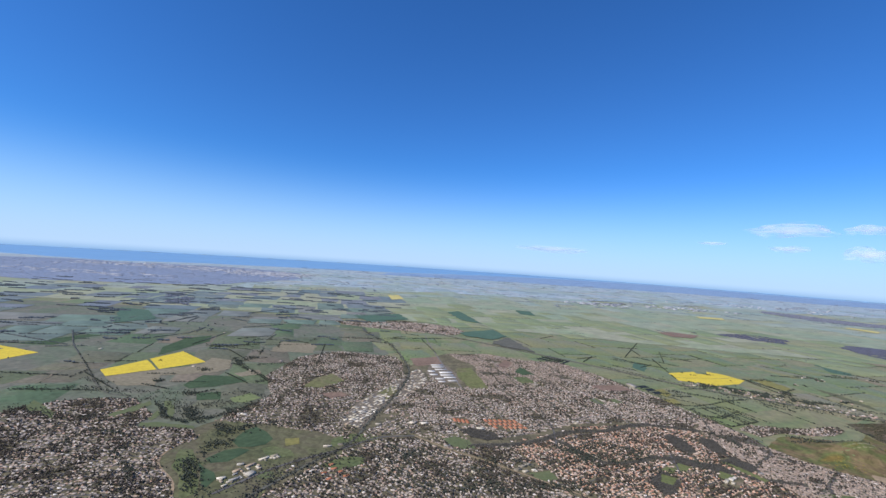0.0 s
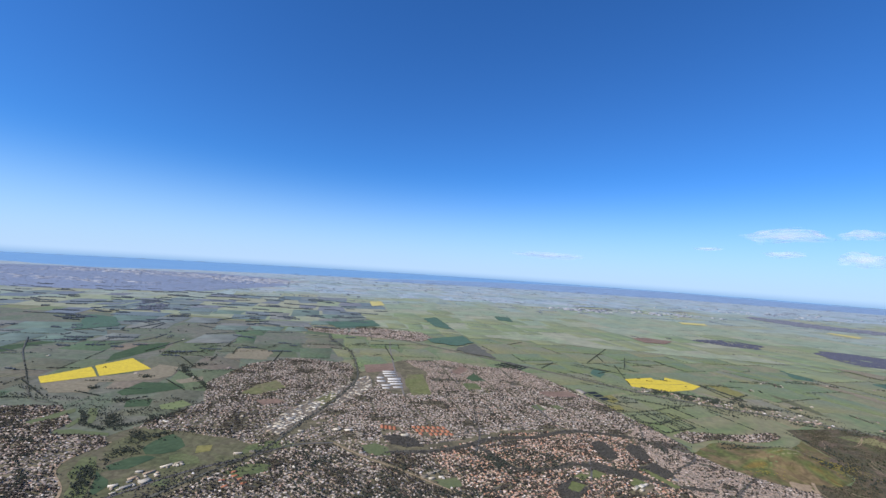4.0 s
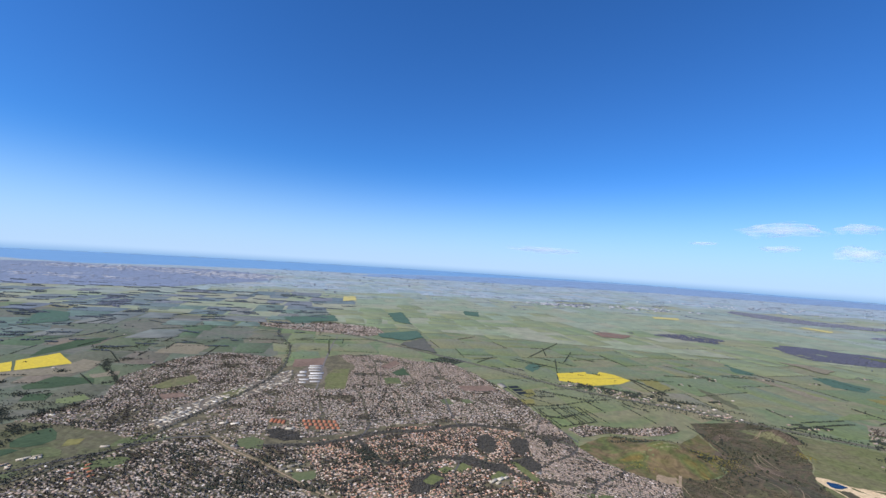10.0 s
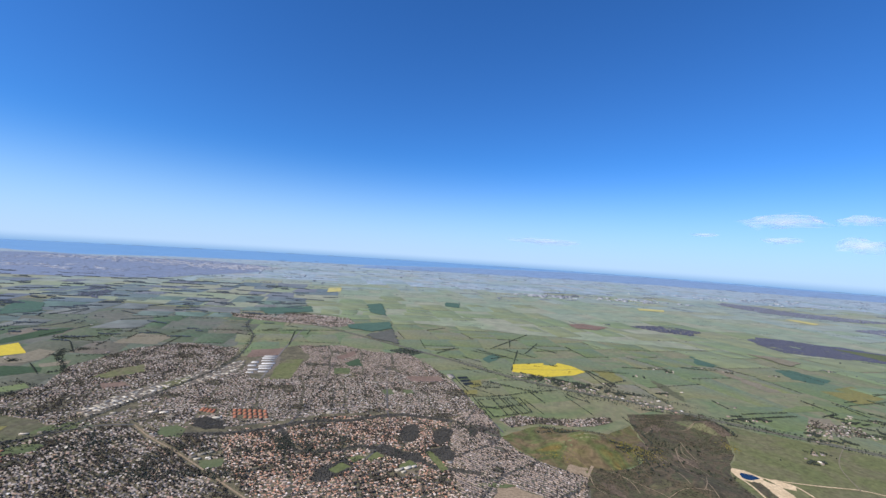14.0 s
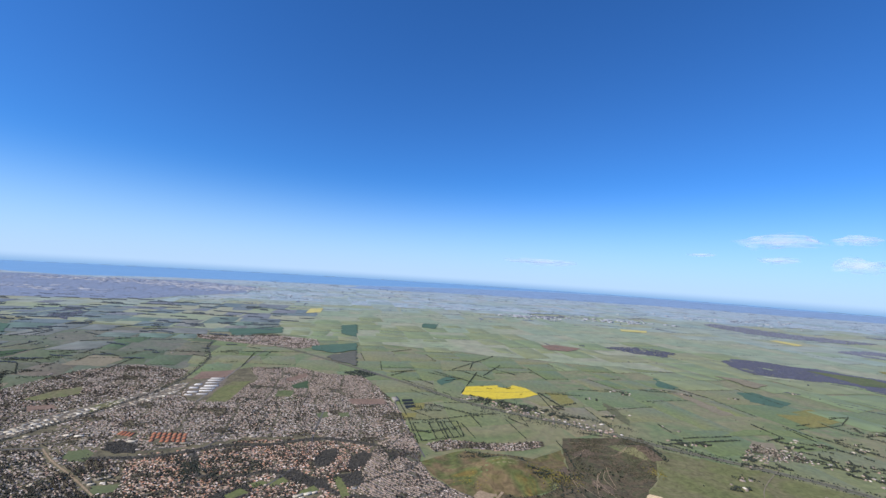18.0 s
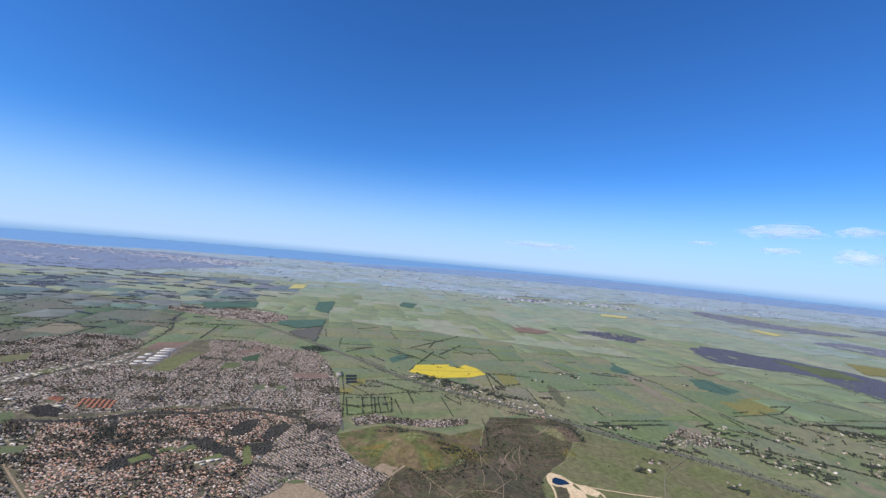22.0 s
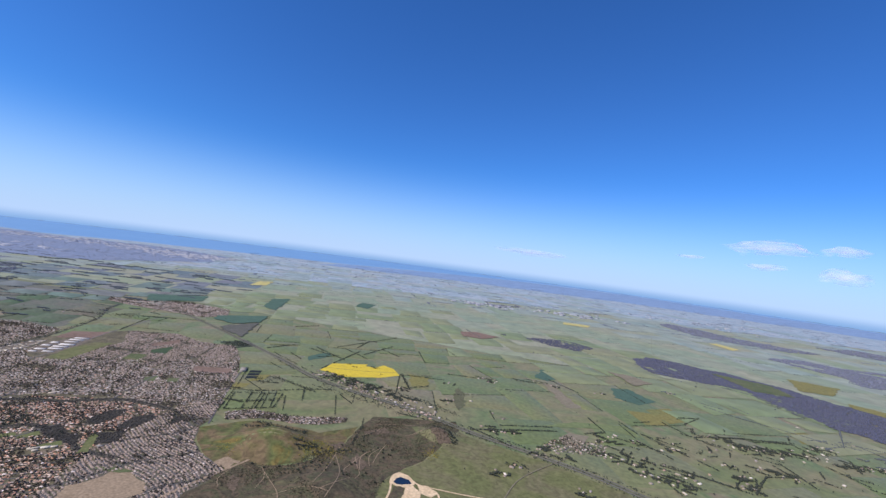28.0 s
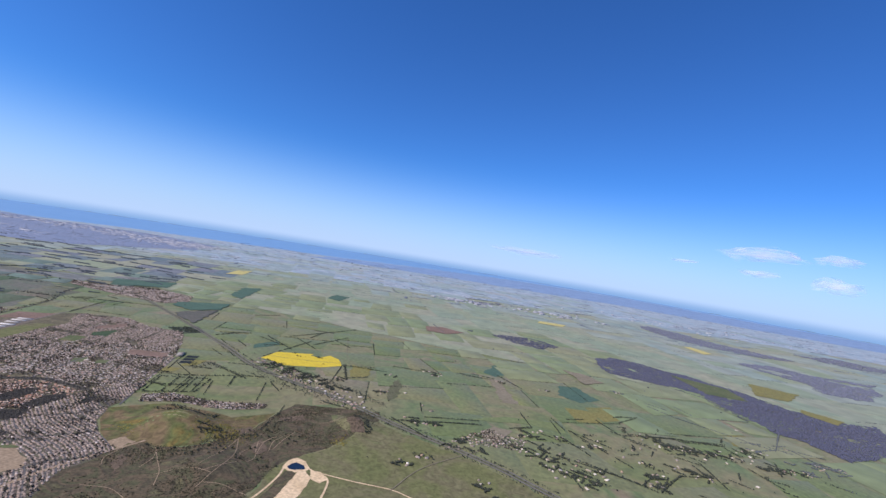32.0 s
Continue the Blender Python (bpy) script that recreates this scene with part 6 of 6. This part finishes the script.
# gorse in flower on the hill
for cxg, cyg, sx, sy, n, label in ((246, 220, 7, 5, 520, "yellow gorse scrub on the hillside"), (203, 209, 4, 3, 50, "yellow weeds at the foot of the hill"), (304, 234, 2.5, 3, 90, "gorse bushes on the scrubby flat")):
    q = np.c_[np.random.normal(cxg, sx, n), np.random.normal(cyg, sy, n)]
    sz = np.random.uniform(0.25, 0.75, (n, 1)) * np.array([[1.2, 1.2, 0.35]])
    v, f, sl = scatter(BUSHES, np.c_[q, land(q[:, 0], q[:, 1]) + 0.06], np.random.uniform(0, 6.28, n), sz)
    tagged(new("gorse", mesh_of("gorse", v, f, [M_GORSE], sl)), label, "gorse", "", "stuff")

# woods
WOODS = []
WOODS.append(([(569, 603), (606, 631), (636, 625), (663, 600), (695, 588), (709, 564), (727, 549), (742, 523), (750, 493), (800, 470), (840, 480), (790, 400), (690, 345), (680, 380), (663, 388), (664, 407), (660, 435), (654, 465), (655, 494), (636, 506), (613, 506), (589, 516), (559, 525), (560, 552)], 1.35, 1.2, 5))
WOODS.append(([(650, 479), (675, 469), (672, 431), (671, 413), (652, 418), (647, 450)], 2.6, 1.1, 5))
WOODS.append(([(880, 1195), (940, 1225), (993, 1174), (1033, 1065), (1085, 1024), (1150, 977), (1050, 920), (1014, 935), (944, 960), (892, 1030)], 4.6, 3.0, 22))
WOODS.append(([(892, 787), (988, 836), (1010, 811), (1030, 787), (1150, 800), (1060, 690), (950, 622), (918, 630), (939, 693), (919, 712), (898, 750)], 3.0, 2.2, 14))
WOODS.append(([(425, 655), (449, 669), (492, 682), (529, 657), (520, 625), (483, 606), (456, 625)], 2.3, 1.5, 9))
WOODS.append(([(417, 1100), (493, 1185), (485, 1115), (423, 1036)], 6.0, 3.0, 20))
WOODS.append(([(-418, 621), (-443, 701), (-378, 660), (-344, 580)], 4.0, 2.2, 16))
WOODS.append(([(1250, 1100), (1420, 1180), (1500, 1090), (1330, 1000)], 6.5, 3.6, 26))


def in_wood(q, poly, wild):
    """Points of a wood whose edge frays into the fields, with a few small clearings."""
    a = np.array([noise.noise((x / (wild * 4), y / (wild * 4), 2)) + 0.6 * noise.noise((x / wild, y / wild, 5)) for x, y in q])
    b = np.array([noise.noise((x / (wild * 4), y / (wild * 4), 12)) + 0.6 * noise.noise((x / wild, y / wild, 15)) for x, y in q])
    return inside(q[:, 0] + a * wild, q[:, 1] + b * wild, poly) & (a + b > -0.75)


for poly, step, size, wild in WOODS:
    p = np.array(poly)
    lo, hi = p.min(0) - wild, p.max(0) + wild
    q = np.random.uniform(lo, hi, (int((hi - lo).prod() / (step * step) * 2.2), 2))
    q = q[in_wood(q, poly, wild)]
    sz = np.random.uniform(0.7, 1.3, (len(q), 1)) * size * np.array([[1.15, 1.15, 0.3]])
    v, f, sl = scatter(BUSHES, np.c_[q, np.full(len(q), 0.35)], np.random.uniform(0, 6.28, len(q)), sz)
    # Near and far woods differ by how much haze their leaf colour holds.
    tagged(new("wood", mesh_of("wood", v, f, [M_GUM if step < 2.8 else M_FARWOOD, M_BARK], sl)), "dense gum wood with frayed edges, leaves blued as by haze", "wood", "", "stuff")

streak = []                                                 # thin belts of trees on the far plain, coloured with haze
for i in range(330):
    x, y = rg.uniform(-700, 1900), rg.uniform(900, 2200)
    l, n = rg.uniform(15, 90), rg.randint(8, 26)
    a = radians(rg.choice((12, 15, 18, 100)) + rg.uniform(-8, 8))
    u = np.random.uniform(-l / 2, l / 2, n)
    streak.append(np.c_[x + u * math.cos(a), y + u * math.sin(a)] + np.random.normal(0, 2.0, (n, 2)))
q = np.concatenate(streak)
sz = np.random.uniform(1.6, 3.4, (len(q), 1)) * np.array([[1.3, 1.3, 0.45]])
v, f, sl = scatter(BUSHES, np.c_[q, np.full(len(q), 0.3)], np.random.uniform(0, 6.28, len(q)), sz)
tagged(new("heath_trees", mesh_of("heath_trees", v, f, [M_HAZYTREE, M_BARK], sl)), "thin belts of trees on the far plain, haze in their colour", "trees", "", "stuff")

# ---- far city by the bay ----
n = 3200
q = np.c_[np.random.uniform(-1650, -440, n), np.random.uniform(820, 1640, n)]
q = q[inside(q[:, 0], q[:, 1], SUBURBS)]
BLOCK = [merge(box(-.5, .5, -.5, .5, 0, 1, 0), ([(-.5, -.5, 1), (.5, -.5, 1), (.5, .5, 1), (-.5, .5, 1)], [(0, 1, 2, 3)], [0]))]
sz = np.c_[np.random.uniform(2, 5, len(q)), np.random.uniform(2, 5, len(q)), np.random.uniform(0.1, 0.35, len(q))]
v, f, sl = scatter(BLOCK, np.c_[q, np.full(len(q), 0.6)], np.random.uniform(0, 1.6, len(q)), sz)
# Suburb roofs, low in contrast and blue-grey with painted haze.
M_FARROOF = material("hazed_roofs", [(0.165, 0.185, 0.225), (0.20, 0.215, 0.25), (0.26, 0.27, 0.295)], 0.1, 0.5, pick="island", spread=0.1)
tagged(new("far_suburb_houses", mesh_of("far_suburb_houses", v, f, [M_FARROOF], sl)), "roofs of suburbs toward the bay, muted blue-grey as by haze", "houses", "", "stuff")
n = 420
k = np.random.rand(n)
q = np.c_[-1180 + 720 * k + np.random.normal(0, 30, n), 1360 + 90 * np.sin(k * 3) + np.random.normal(0, 70, n)]
q2 = np.c_[np.random.normal(-560, 70, 160), np.random.normal(1400, 60, 160)]
q3 = np.c_[np.random.normal(-900, 120, 60), np.random.normal(1010, 30, 60)]
q = np.concatenate([q, q2, q3])
sz = np.c_[np.random.uniform(5, 24, len(q)), np.random.uniform(4, 9, len(q)), np.random.uniform(0.4, 1.0, len(q))]
v, f, sl = scatter(BLOCK, np.c_[q, np.full(len(q), 0.6)], np.random.normal(0.2, 0.1, len(q)), sz)
tagged(new("city_buildings", mesh_of("city_buildings", v, f, [M_CITY], sl)), "white industrial roofs of the city by the bay, dimmed as by haze", "city", "", "stuff")
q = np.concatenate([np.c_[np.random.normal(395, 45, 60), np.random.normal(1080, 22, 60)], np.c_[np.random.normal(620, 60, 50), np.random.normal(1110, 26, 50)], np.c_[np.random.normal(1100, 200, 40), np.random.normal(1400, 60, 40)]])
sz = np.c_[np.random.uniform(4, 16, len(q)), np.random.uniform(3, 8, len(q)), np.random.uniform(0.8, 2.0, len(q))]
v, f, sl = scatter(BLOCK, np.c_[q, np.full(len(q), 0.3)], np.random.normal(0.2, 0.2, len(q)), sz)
tagged(new("far_town_buildings", mesh_of("far_town_buildings", v, f, [M_CITY], sl)), "pale roofs of a distant town on the plain, dimmed as by haze", "town", "", "stuff")

# ---- clouds ----
M_CLOUD = bpy.data.materials.new("cloud")
M_CLOUD.use_nodes = True
nt = M_CLOUD.node_tree
b = nt.nodes["Principled BSDF"]
nt.nodes.remove(b)
white, back, both, clear, veil = (nt.nodes.new(k) for k in ("ShaderNodeBsdfDiffuse", "ShaderNodeBsdfTranslucent", "ShaderNodeMixShader", "ShaderNodeBsdfTransparent", "ShaderNodeMixShader"))
for n in (white, back):
    n.inputs[0].default_value = (0.97, 0.89, 0.90, 1)
co, nz, mr = nt.nodes.new("ShaderNodeTexCoord"), nt.nodes.new("ShaderNodeTexNoise"), nt.nodes.new("ShaderNodeMapRange")
nz.inputs["Scale"].default_value, nz.inputs["Detail"].default_value = 3.0, 3.0
sp = nt.nodes.new("ShaderNodeVectorMath")          # thins out towards its rim
sp.operation = "DISTANCE"
sp.inputs[1].default_value = (0.5, 0.5, 0.5)
flat = nt.nodes.new("ShaderNodeVectorMath")
flat.operation = "MULTIPLY"
flat.inputs[1].default_value = (1.4, 0.5, 2.2)
thin = nt.nodes.new("ShaderNodeMath")
thin.operation = "SUBTRACT"
mr.inputs[1].default_value, mr.inputs[2].default_value, mr.inputs[4].default_value = 0.0, 0.5, 0.42
side = nt.nodes.new("ShaderNodeVectorMath")
side.operation = "MULTIPLY"
side.inputs[1].default_value = (1, 0, 1)
sp.inputs[1].default_value = (0.5, 0, 0.5)
nt.links.new(co.outputs["Generated"], side.inputs[0])
nt.links.new(side.outputs[0], sp.inputs[0])
nt.links.new(co.outputs["Generated"], flat.inputs[0])
nt.links.new(flat.outputs[0], nz.inputs["Vector"])
nt.links.new(nz.outputs["Fac"], thin.inputs[0])
nt.links.new(sp.outputs["Value"], thin.inputs[1])
nt.links.new(thin.outputs[0], mr.inputs[0])
nt.links.new(white.outputs[0], both.inputs[1])
nt.links.new(back.outputs[0], both.inputs[2])
nt.links.new(mr.outputs[0], veil.inputs[0])
nt.links.new(clear.outputs[0], veil.inputs[1])
nt.links.new(both.outputs[0], veil.inputs[2])
nt.links.new(veil.outputs[0], nt.nodes["Material Output"].inputs[0])


def cloud(x, y, z, length, depth, high, seed, label):
    """A thin lens of vapour with an uneven body."""
    bm = bmesh.new()
    bmesh.ops.create_icosphere(bm, subdivisions=4, radius=1.0)
    for v in bm.verts:
        k = 1 + 0.35 * noise.noise(v.co * 1.7 + Vector((seed * 5.1, 0, 0)))
        v.co = Vector((v.co.x * length / 2 * k, v.co.y * depth, v.co.z * high / 2 * k + 0.12 * high * math.sin(v.co.x * 4 + seed)))
    me = bpy.data.meshes.new("cloud")
    for f in bm.faces:
        f.smooth = True
    bm.to_mesh(me)
    bm.free()
    me.materials.append(M_CLOUD)
    ob = new("cloud", me)
    ob.location, ob.rotation_euler = (x, y, z), (0, 0, -math.atan2(x - 175, y))
    return tagged(ob, label, "cloud", "clouds")


cloud(2700, 3310, 498, 520, 60, 115, 1, "thin white streak of cloud above the horizon")
cloud(3024, 3027, 500, 260, 60, 80, 2, "small white wisp of cloud")
cloud(3040, 3030, 322, 300, 60, 120, 3, "soft pale cloud low over the horizon")
cloud(2700, 3320, 350, 260, 40, 50, 6, "faint thin veil of cloud")
cloud(1045, 4157, 261, 700, 40, 60, 4, "barely visible veil of cloud")
cloud(2289, 3627, 382, 220, 40, 30, 5, "faint small wisp of cloud")
